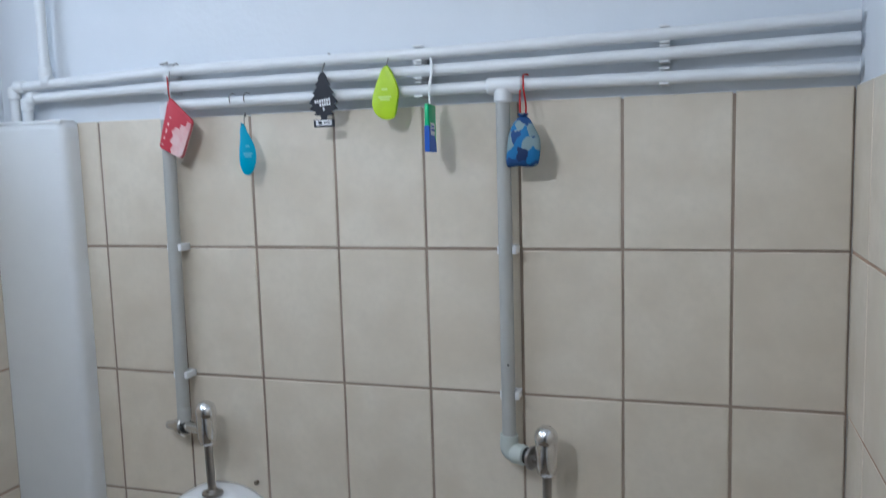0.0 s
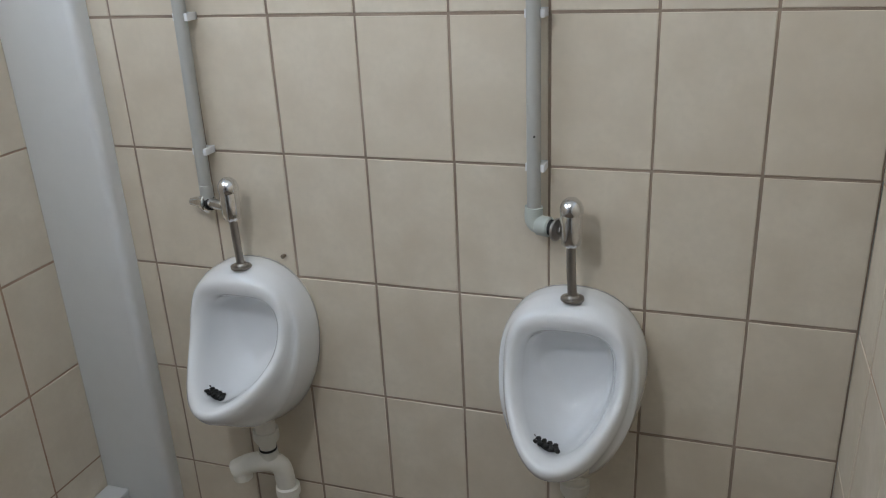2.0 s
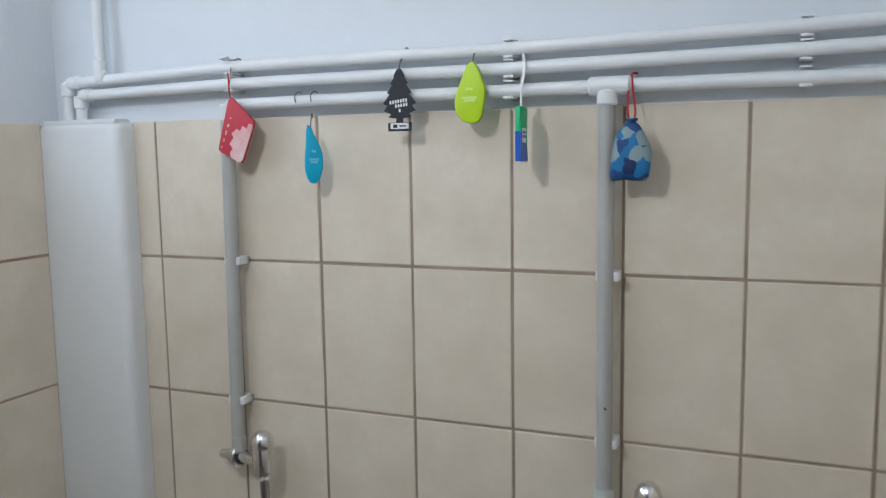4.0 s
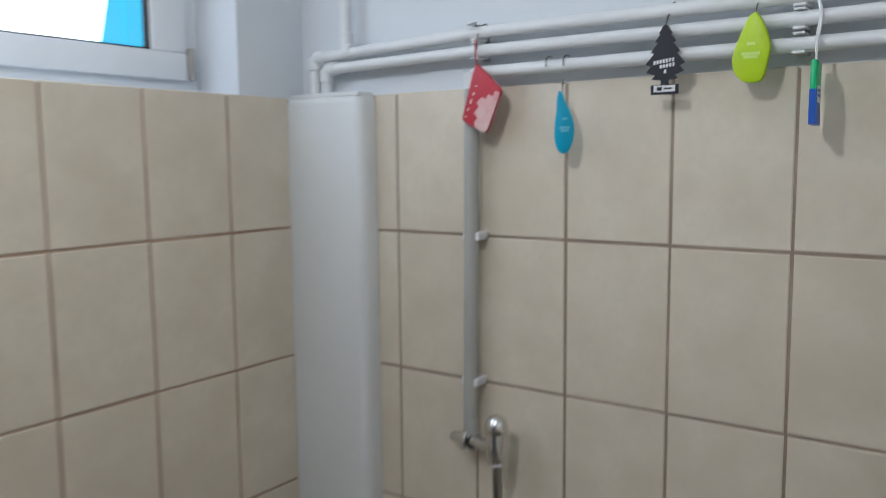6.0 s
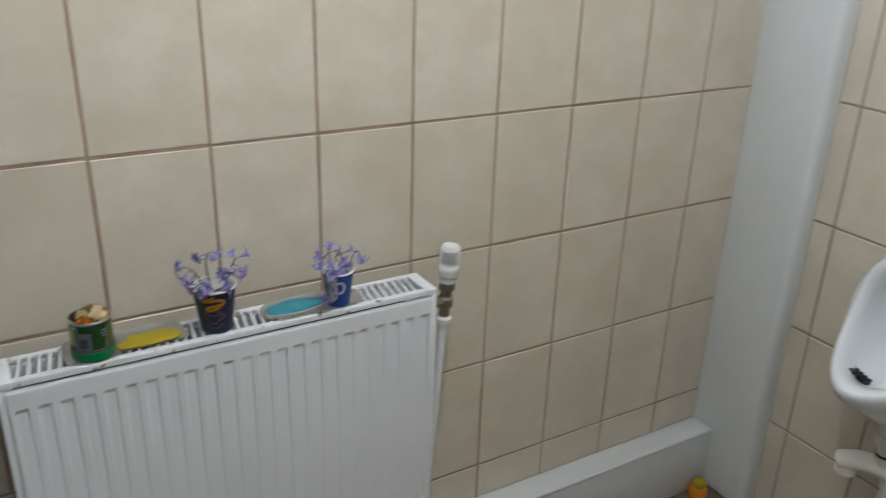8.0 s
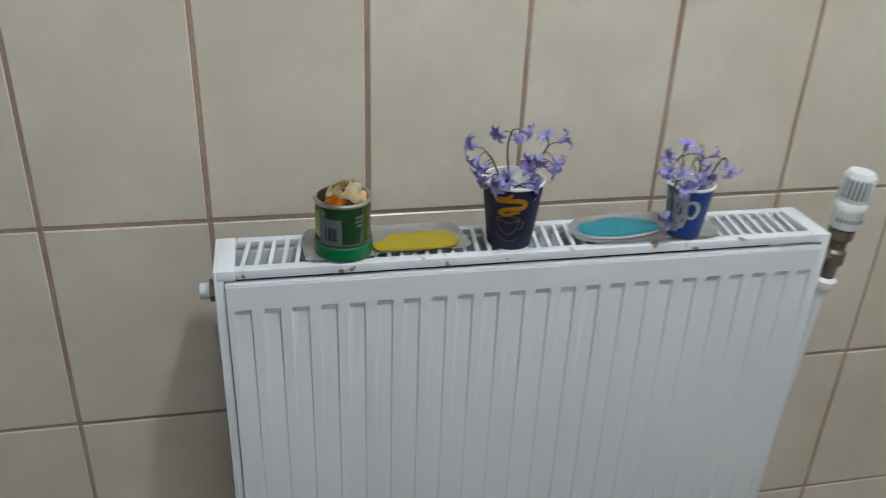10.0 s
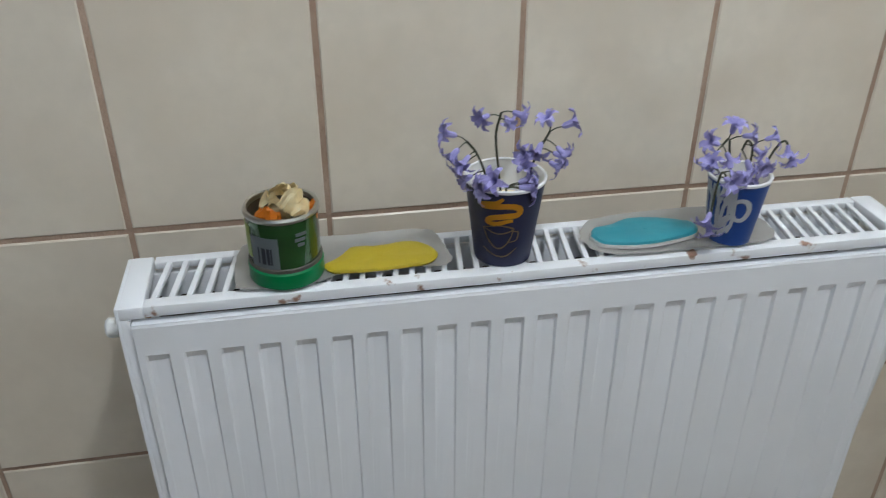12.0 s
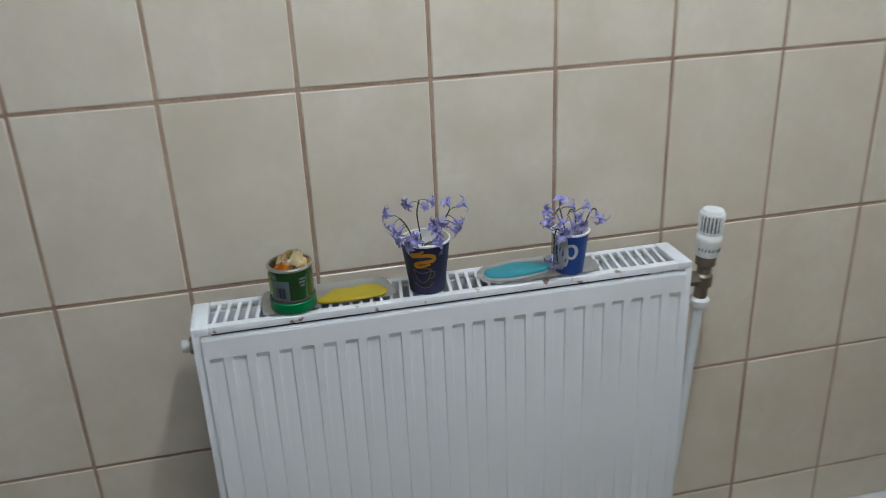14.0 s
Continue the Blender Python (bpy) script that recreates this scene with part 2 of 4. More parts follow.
def tube(path, r, seg=12, bm=None, radii=None, flat=1.0):
    own = bmesh.new()
    P = [Vector(p) for p in path]
    up = Vector((0.13, 0.31, 0.94))
    rings = []
    for i, p in enumerate(P):
        d = (P[min(i + 1, len(P) - 1)] - P[max(i - 1, 0)]).normalized()
        s = d.cross(up)
        s = s.normalized() if s.length > 1e-4 else Vector((1, 0, 0))
        u = s.cross(d)
        up = u
        rr = radii[i] if radii else r
        rings.append([own.verts.new(p + rr * (math.cos(2 * math.pi * k / seg) * s + flat * math.sin(2 * math.pi * k / seg) * u)) for k in range(seg)])
    for a, b in zip(rings, rings[1:]):
        for k in range(seg):
            own.faces.new((a[k], a[(k + 1) % seg], b[(k + 1) % seg], b[k]))
    own.faces.new(rings[0][::-1]), own.faces.new(rings[-1])
    if bm is None:
        return own
    join(bm, own)
    return bm


def slab(outline, depth, m=None, bevel=0.0, bm=None, bulge=0.0):
    """An outline in the x-z plane, made depth thick about y = 0, with softened edges."""
    own = bmesh.new()
    vs = [own.verts.new((x, -depth / 2, z)) for x, z in outline]
    f = own.faces.new(vs)
    r = bmesh.ops.extrude_face_region(own, geom=[f])
    bmesh.ops.translate(own, vec=(0, depth, 0), verts=[v for v in r["geom"] if isinstance(v, bmesh.types.BMVert)])
    if bevel:
        cap = [e for e in own.edges if abs(e.verts[0].co.y - e.verts[1].co.y) < 1e-7]
        bmesh.ops.bevel(own, geom=cap, offset=bevel, segments=2, affect="EDGES", profile=0.5)
    if m is not None:
        own.transform(m)
    if bm is None:
        return own
    join(bm, own)
    return bm


def blob(rx, ry, rz, seed, wob=0.15, sub=3, freq=2.0):
    own = bmesh.new()
    bmesh.ops.create_icosphere(own, subdivisions=sub, radius=1.0)
    for v in own.verts:
        k = 1 + wob * noise.noise(v.co * freq + Vector((seed * 7.1, seed * 3.3, 0)))
        v.co = Vector((v.co.x * rx * k, v.co.y * ry * k, v.co.z * rz * k))
    return own


# ---- sizes of the room ----
# YS: unseen extra depth, added so that less light bounces back
XL, XR, YS, TOP, ZC = -0.124, 1.75, -5.2, 1.795, 2.62
PX, PZ = 0.2, 0.299
ROWS = [0.0, 0.304, 0.603, 0.902, 1.201, 1.5, TOP]
GAP, SET = 0.0054, 0.007


def wall_slab(name, lo, hi, mat, label):
    ob = part(name, box(lo, hi), mat, smooth=False)
    return tagged(ob, label, "wall", kind="structure")


wall_north = wall_slab("wall_north", (XL - 0.2, SET, 0), (XR + 0.2, 0.2, ZC), PAINT, "white painted wall above beige tiles with pipe runs")
wall_east = tagged(part("wall_east", box((XR + SET, YS, 0), (XR + 0.2, SET, ZC)), PAINT, smooth=False), "white painted side wall above beige glazed tiles", "wall", kind="structure")

# the window wall: pieces round the opening, which goes right through
WY0, WY1, WZ0, WZ1 = -1.80, -0.185, TOP, 2.42
wall_west = bmesh.new()
box((XL - 0.2, YS, 0), (XL - SET, SET, WZ0 - 0.004), bm=wall_west)
box((XL - 0.2, YS, WZ0 - 0.004), (XL - SET, WY0, ZC), bm=wall_west)
box((XL - 0.2, WY1, WZ0 - 0.004), (XL - SET, SET, ZC), bm=wall_west)
box((XL - 0.2, WY0, WZ1), (XL - SET, WY1, ZC), bm=wall_west)
wall_west = tagged(part("wall_west", wall_west, PAINT, smooth=False), "white painted window wall above beige tiles behind a radiator", "wall", kind="structure")

# unseen rear wall, set far back and dark to weaken indirect light
wall_south = wall_slab("wall_south", (XL - 0.2, YS - 0.2, 0), (XR + 0.2, YS, ZC), ABSORBER, "unseen grey-brown wall closing the room, dark to cut bounced light")
ground = tagged(part("floor", box((XL - 0.2, YS - 0.2, -0.15), (XR + 0.2, 0.2, -0.006)), GROUT, smooth=False), "dark floor with brown tiles and grout", "floor", kind="structure")
ceiling = tagged(part("ceiling", box((XL - 0.2, YS - 0.2, ZC), (XR + 0.2, 0.2, ZC + 0.15)), CEIL, smooth=False), "plain white painted ceiling", "ceiling", kind="structure")

# grout beds behind the tiles
bed_n = part("grout_bed", box((XL, 0.0017, 0), (XR, SET + 0.02, TOP - 0.006)), GROUTN, wall_north, smooth=False)
bed_w = part("grout_bed", box((XL - SET - 0.02, -2.2, 0), (XL - 0.0017, 0.0, TOP - 0.006)), GROUT, wall_west, smooth=False)
bed_e = part("grout_bed", box((XR + 0.0017, -1.945, 0), (XR + SET + 0.02, 0.0, TOP - 0.006)), GROUT, wall_east, smooth=False)

# ---- window ----
def make_window():
    xf = XL - 0.135
    w = tagged(new("window_1"), "white plastic window with frosted turquoise view, closed", "window", kind="structure")
    bars = dict(sill=((WY0, WZ0 - 0.002), (WY1, WZ0 + 0.05)), head=((WY0, WZ1 - 0.05), (WY1, WZ1)),
                left=((WY0, WZ0 + 0.05), (WY0 + 0.05, WZ1 - 0.05)), right=((WY1 - 0.05, WZ0 + 0.05), (WY1, WZ1 - 0.05)))
    for k, (a, b) in bars.items():
        part("window_frame", box((xf - 0.05, a[0], a[1]), (xf + 0.0, b[0], b[1]), 0.004), PVC, w)
    y0, y1, z0, z1 = WY0 + 0.04, WY1 - 0.04, WZ0 + 0.03, WZ1 - 0.03
    mid = (y0 + y1) / 2
    for a, b in ((y0, mid), (mid, y1)):
        s = part("window_sash", box((xf - 0.01, a, z0), (xf + 0.018, b, z0 + 0.06), 0.006), PVC, w, "white sash with a black gasket")
        part("rail", box((xf - 0.01, a, z1 - 0.06), (xf + 0.018, b, z1), 0.006), PVC, s)
        part("stile", box((xf - 0.01, a, z0 + 0.058), (xf + 0.018, a + 0.06, z1 - 0.058), 0.006), PVC, s)
        part("stile", box((xf - 0.01, b - 0.09, z0 + 0.058), (xf + 0.018, b, z1 - 0.058), 0.006), PVC, s)
        for g in (((a + 0.058, z0 + 0.058), (b - 0.088, z0 + 0.063)), ((b - 0.094, z0 + 0.06), (b - 0.088, z1 - 0.06)), ((a + 0.058, z0 + 0.06), (a + 0.063, z1 - 0.06))):
            part("gasket", box((xf - 0.008, g[0][0], g[0][1]), (xf + 0.012, g[1][0], g[1][1])), GASKET, s)
        p = part("pane", box((xf - 0.004, a + 0.055, z0 + 0.055), (xf + 0.002, b - 0.055, z1 - 0.055)), glass, w, smooth=False)
        p.visible_shadow = False
    part("hinge", rod((xf + 0.022, y1 + 0.003, z0 + 0.0), (xf + 0.022, y1 + 0.003, z0 + 0.07), 0.008, 12, 0.002), DULL, w, "grey hinge cover")


make_window()
tagged(part("backdrop", box((-6.0, -9, -1), (-5.9, 9, 7)), DAY, smooth=False), "bright overcast sky outside the window", "sky", kind="structure")
# facade panels, their sunlit look given by emission
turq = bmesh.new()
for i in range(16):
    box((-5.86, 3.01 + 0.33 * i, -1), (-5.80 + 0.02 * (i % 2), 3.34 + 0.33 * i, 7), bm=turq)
tagged(part("backdrop", turq, TURQ, smooth=False), "distant turquoise panelled facade outside the window, glowing for sunlight", "facade", kind="structure")

# ---- white boxed-in corner and skirting box ----
corner = new("pipe_casing")
part("cover", box((XL - 0.030, -0.05, 0.002), (0.092, 0.035, TOP + 0.002), 0.022, 6), CASING, corner)
part("top_cap", box((XL + 0.003, -0.046, TOP - 0.006), (0.084, -0.001, TOP + 0.004), 0.002), CASING, corner)
tagged(corner, "tall white painted corner casing hiding pipes", "pipe casing")
skirt = new("pipe_box")
part("front_board", box((XL + 0.03, -2.19, 0.002), (-0.050, -0.052, 0.196), 0.004, 3), CASING, skirt)
part("top_board", box((XL + 0.002, -2.19, 0.1955), (-0.047, -0.052, 0.207), 0.005, 3), CASING, skirt)
tagged(skirt, "low white painted pipe box along the wall", "pipe box")
post = thing("door_1", (XL + 0.002, -2.24, 0), "white door casing with a dark seam beside tiles", "door", kind="structure")
part("casing", box((0, -0.06, 0.002), (0.03, 0.044, 2.1), 0.004), PVC, post)
part("seam", box((0.0, 0.046, 0.002), (0.012, 0.051, 2.1)), GASKET, post)

# ---- pipes under the ceiling ----
R = 0.0115


def pipe_run(name, pts, r, mat, label, bend=0.02):
    return tagged(part(name, tube(bent(pts, bend), r, 16), mat), label, "pipe")


Y1 = -0.029
upper = pipe_run("water_pipe", [(XR - 0.001, Y1, 1.906), (1.43, Y1, 1.899), (0.95, Y1, 1.893), (0.37, Y1, 1.893), (-0.057, Y1, 1.878), (-0.057, Y1, TOP - 0.001)], R, PIPEW,
                 "white plastic water pipe running along the wall", 0.012)
middle = pipe_run("water_pipe", [(XR - 0.001, Y1, 1.870), (1.43, Y1, 1.864), (0.95, Y1, 1.859), (0.37, Y1, 1.859), (-0.022, Y1, 1.851), (-0.022, Y1, TOP - 0.001)], R, PIPEW,
                  "white plastic water pipe running along the wall", 0.012)
lower = pipe_run("water_pipe", [(XR - 0.001, Y1, 1.819), (1.14, Y1, 1.822), (0.362, Y1, 1.818), (0.354, Y1, 1.10)], R, PIPEW,
                 "white plastic water pipe turning down to a flush valve", 0.016)
drop = pipe_run("water_pipe", [(1.125, Y1, 1.812), (1.125, Y1, 1.115)], R * 1.24, PIPE, "grey plastic drop pipe feeding a flush valve")
part("mark", rod((1.129, Y1 - R * 1.19, 1.272), (1.129, Y1 - R * 1.26, 1.272), 0.0022, 10), RUBBER, drop, "small dark mark")
part("tee", rod((1.095, Y1, 1.822), (1.165, Y1, 1.822), R * 1.4, 18, 0.003), PIPEW, drop, "white tee fitting")
part("collar", rod((1.126, Y1, 1.79), (1.126, Y1, 1.816), R * 1.55, 18, 0.003), PIPEW, drop)
for ob, p, q in ((upper, (-0.057, Y1, 1.850), (-0.057, Y1, 1.879)), (upper, (-0.052, Y1, 1.878), (-0.022, Y1, 1.879)),
                 (middle, (-0.022, Y1, 1.822), (-0.022, Y1, 1.851)), (middle, (-0.018, Y1, 1.851), (0.008, Y1, 1.852)),
                 (lower, (0.361, Y1, 1.785), (0.361, Y1, 1.820)), (upper, (0.03, Y1, 1.888), (0.055, Y1, 1.888))):
    part("elbow", rod(p, q, R * 1.3, 18, 0.003), PIPEW, ob)
part("sleeve", tube([(0.361, Y1, 1.79), (0.353, Y1, 1.10)], R * 1.28, 16), PIPE, lower, "grey lower length")


part("riser", rod((0.037, Y1, 1.895), (0.037, Y1, ZC - 0.002), R, 16), PIPEW, upper, "white riser to the ceiling")
part("collar", rod((0.037, Y1, 1.89), (0.037, Y1, 1.925), R * 1.3, 18, 0.003), PIPEW, upper)


def clip(x, z, upright, parent):
    """A pipe clip: a foot on the wall and two jaws."""
    bm = bmesh.new()
    if upright:
        box((x - 0.0185, Y1 - 0.004, z - 0.008), (x - 0.0125, -0.0005, z + 0.008), 0.001, bm=bm)
        box((x + 0.0125, Y1 - 0.008, z - 0.008), (x + 0.021, -0.0005, z + 0.008), 0.0015, bm=bm)
        box((x - 0.0185, -0.006, z - 0.008), (x + 0.021, -0.0004, z + 0.008), 0.001, bm=bm)
    else:
        box((x - 0.009, Y1 - 0.009, z - 0.0165), (x + 0.009, SET, z - 0.0122), 0.001, bm=bm)
        box((x - 0.009, Y1 - 0.009, z + 0.0122), (x + 0.009, SET, z + 0.0155), 0.001, bm=bm)
        box((x - 0.009, -0.008, z - 0.0165), (x + 0.009, SET, z + 0.0155), 0.001, bm=bm)
    part("clip", bm, WHITEP, parent, "white pipe clip")


for x in (0.372, 0.955, 1.428):
    clip(x, 1.894 + (0.005 if x > 1 else 0), False, upper), clip(x, 1.860 + (0.004 if x > 1 else 0), False, middle)
    if x > 0.5:
        clip(x, 1.824, False, lower)
for z, x in ((1.502, 0.359), (1.207, 0.354)):
    clip(x, z, True, lower), clip(1.127, z, True, drop)

clip(0.037, 2.112, True, upper)

# ---- flush valves ----
def flush_valve(x, grey_elbow, label):
    """Valve body on a short feed from the drop pipe, with its flush tube down to the bowl."""
    t = thing("flush_valve", (x, -0.062, 1.10), label, "flush valve", "flush valves")
    part("body", lathe([(0, -0.042), (0.013, -0.042), (0.019, -0.036), (0.0218, -0.022), (0.0222, 0.022), (0.0214, 0.024), (0.0214, 0.026), (0.0234, 0.029),
                        (0.0232, 0.040), (0.0185, 0.051), (0.010, 0.058), (0, 0.060)], 32), CHROME, t)
    part("flush_tube", tube([(0, 0, -0.04), (0, 0.002, -0.09), (0.004, 0.0, -0.152)], 0.0095, 14), DULL, t)
    part("flange", lathe([(0, -0.157), (0.024, -0.157), (0.024, -0.153), (0.015, -0.1505), (0.0125, -0.146), (0.0, -0.146)], 24,
                         Matrix.Translation((0.004, 0, 0))), DULL, t)
    dx = (1.128 - 1.207) if grey_elbow else (0.356 - 0.436)
    y2 = Y1 + 0.062
    if grey_elbow:
        part("elbow", tube(bent([(dx - 0.003, y2, 0.025), (dx - 0.005, y2, -0.012), (dx + 0.032, y2 - 0.012, -0.012)], 0.02), 0.0185, 18), FITTING, t, "grey plastic elbow")
        part("union", rod((dx + 0.006, y2 - 0.004, -0.012), (dx + 0.034, y2 - 0.014, -0.012), 0.0205, 20, 0.003), FITTING, t)
        part("seal", rod((dx + 0.033, y2 - 0.014, -0.012), (dx + 0.040, y2 - 0.016, -0.012), 0.0165, 18), RUBBER, t, "black rubber seal")
        part("escutcheon", rod((dx + 0.046, y2 - 0.022, -0.012), (dx + 0.052, y2 - 0.025, -0.012), 0.024, 24, 0.002), DULL, t)
        part("nut", rod((dx + 0.039, y2 - 0.016, -0.012), (dx + 0.079, 0, -0.012), 0.0115, 8, 0.001), CHROME, t)
    else:
        part("stub", rod((dx - 0.048, y2 - 0.004, -0.014), (dx - 0.008, y2 - 0.002, -0.014), 0.0085, 16, 0.003, r2=0.0155), CHROME, t, "tapered chrome plug")
        part("nut", rod((dx - 0.010, y2, -0.016), (dx + 0.004, y2 - 0.004, -0.014), 0.0235, 20, 0.002), CHROME, t)
        part("seal", rod((dx + 0.003, y2 - 0.002, -0.016), (dx + 0.012, y2 - 0.006, -0.016), 0.016, 18, 0.002), RUBBER, t)
        part("feed", rod((dx + 0.01, y2 - 0.006, -0.014), (dx + 0.071, 0, -0.010), 0.0125, 16), CHROME, t)
        part("socket", rod((dx - 0.002, y2, -0.012), (dx - 0.002, y2, 0.03), 0.0155, 16, 0.003), PIPE, t)
    return t


flush_valve(0.436, False, "chrome push flush valve with a tapered plug above a urinal")
flush_valve(1.207, True, "chrome push flush valve on a grey elbow above a urinal")


# ---- urinals ----
def urinal(x, label):
    """A wall-hung bowl: loops from the wall outline over the rim into the basin."""
    t = thing("urinal", (x, 0, 0.72), label, "urinal", "urinals")
    n = 56
    loops = []

    def loop(hw, zt, zb, y_of, pinch=0.0, power=2.2):
        ring = []
        for i in range(n):
            a = 2 * math.pi * i / n
            c, s = math.cos(a), math.sin(a)
            pw = power if s > 0 else 2.15
            cx = math.copysign(abs(c) ** (2 / pw), c)
            sz = math.copysign(abs(s) ** (2 / pw), s)
            mid = zb + (zt - zb) * 0.52
            z = mid + sz * ((zt - mid) if s > 0 else (mid - zb))
            k = (z - zb) / (zt - zb)
            ring.append(Vector((cx * hw * (1 - pinch * (1 - k) ** 2), y_of(k), z)))
        loops.append(ring)

    def slope(top, lip, add=0.0):
        """Depth of the rim: near the wall at the top, sweeping out to the lip."""
        return lambda k: -(top + (lip - top) * (0.06 * (1 - k) + 0.94 * max(0.0, 1 - k) ** 3.4)) + add

    loop(0.166, 0.228, -0.215, lambda k: -0.0015, 0.30, 2.3)
    loop(0.168, 0.229, -0.212, lambda k: -0.02, 0.30, 2.3)
    loop(0.164, 0.228, -0.198, lambda k: -0.036 - 0.030 * (1 - k), 0.27, 2.35)
    loop(0.158, 0.2265, -0.182, lambda k: -0.047 - 0.058 * (1 - k), 0.22, 2.45)
    loop(0.149, 0.223, -0.155, lambda k: -0.060 - 0.100 * (1 - k) ** 1.3, 0.14, 2.6)
    loop(0.138, 0.216, -0.108, slope(0.078, 0.225), 0.05, 2.8)
    loop(0.130, 0.206, -0.074, slope(0.092, 0.270), 0.02, 3.0)
    loop(0.123, 0.195, -0.053, slope(0.100, 0.283), 0.02, 3.1)
    loop(0.114, 0.181, -0.041, slope(0.101, 0.281), 0.02, 3.2)
    loop(0.104, 0.166, -0.036, slope(0.094, 0.264), 0.02, 3.3)
    loop(0.098, 0.154, -0.038, slope(0.078, 0.242), 0.02, 3.3)
    loop(0.094, 0.147, -0.050, slope(0.055, 0.205), 0.04, 3.2)
    loop(0.088, 0.137, -0.060, slope(0.036, 0.165), 0.08, 3.0)
    loop(0.072, 0.108, -0.065, slope(0.026, 0.120), 0.10, 2.6)
    loop(0.045, 0.066, -0.055, slope(0.023, 0.07), 0.05)
    loop(0.015, 0.03, -0.03, slope(0.022, 0.04), 0.0)
    bm = bmesh.new()
    rings = [[bm.verts.new(p) for p in ring] for ring in loops]
    for a, b in zip(rings, rings[1:]):
        for i in range(n):
            bm.faces.new((a[i], a[(i + 1) % n], b[(i + 1) % n], b[i]))
    bm.faces.new(rings[-1])
    bm.faces.new(rings[0][::-1])
    bmesh.ops.subdivide_edges(bm, edges=[e for e in bm.edges], cuts=1, smooth=0.6, use_grid_fill=True)
    b = part("bowl", bm, CERAMIC, t, smooth=False)
    for p in b.data.polygons:
        p.use_smooth = True
    # dark slotted mat over the outlet
    grate = bmesh.new()
    for i in range(6):
        for j in range(4):
            u, w = i / 5, j / 3 - 0.5
            join(grate, blob(0.0066, 0.0066, 0.0046, i * 5 + j, 0.1, 1),
                 Matrix.Translation((-0.060 + 0.062 * u + 0.008 * w, -0.188 - 0.020 * u - 0.024 * w, -0.0385 - 0.004 * u + 0.008 * abs(w) + 0.004 * w)))
    join(grate, blob(0.034, 0.013, 0.005, 9, 0.1, 2), pose(-0.030, -0.198, -0.0445, 6, 0, -18))
    part("outlet_mat", grate, RUBBER, t, "black studded mat over the outlet")
    # drain
    part("spigot", rod((0.02, -0.085, -0.165), (0.02, -0.085, -0.222), 0.026, 24, 0.003), DRAIN, t)
    d = part("trap", lathe([(0.0, -0.235), (0.029, -0.235), (0.032, -0.228), (0.032, -0.205), (0.0285, -0.203), (0.0285, -0.207), (0.0, -0.207)], 24,
                           Matrix.Translation((0.02, -0.085, 0))), DRAIN, t, "cream plastic drain trap")
    part("tail", rod((0.02, -0.085, -0.30), (0.02, -0.085, -0.232), 0.021, 20, 0.002), DRAIN, d)
    part("seal", rod((0.02, -0.085, -0.262), (0.02, -0.085, -0.256), 0.0225, 20), RUBBER, d)
    part("arm", tube(bent([(0.02, -0.085, -0.262), (0.02, -0.085, -0.30), (-0.045, -0.115, -0.300), (-0.045, -0.115, -0.34)], 0.03), 0.024, 18), DRAIN, d)
    part("bend", tube(bent([(-0.06, -0.12, -0.315), (-0.02, -0.11, -0.292), (0.045, -0.075, -0.300), (0.052, -0.07, -0.40)], 0.04), 0.025, 18), DRAIN, d)
    part("collar", rod((0.052, -0.07, -0.405), (0.052, -0.07, -0.375), 0.031, 20, 0.004), DRAIN, d)
    part("outlet_pipe", rod((0.052, -0.07, -0.719), (0.052, -0.07, -0.40), 0.025, 20), DRAIN, d)
    for sx, sz in ((0.085, 0.235),) if x < 1 else ():
        part("screw", rod((sx, -0.001, sz), (sx, -0.012, sz), 0.005, 12, 0.001), BRASS, t, "rusty wall screw")
    return t


urinal(0.436, "white ceramic wall-hung urinal with a black drain mat")
urinal(1.207, "white ceramic wall-hung urinal beneath a chrome flush valve")


# ---- things hanging from the pipes ----
def wire(parent, pts, r=0.0009, mat=None, name="hook"):
    part(name, tube(smooth_path(pts, 6), r, 6), mat or STEELW, parent)


def arc_outline(f, n=40):
    return [f(2 * math.pi * i / n) for i in range(n)]


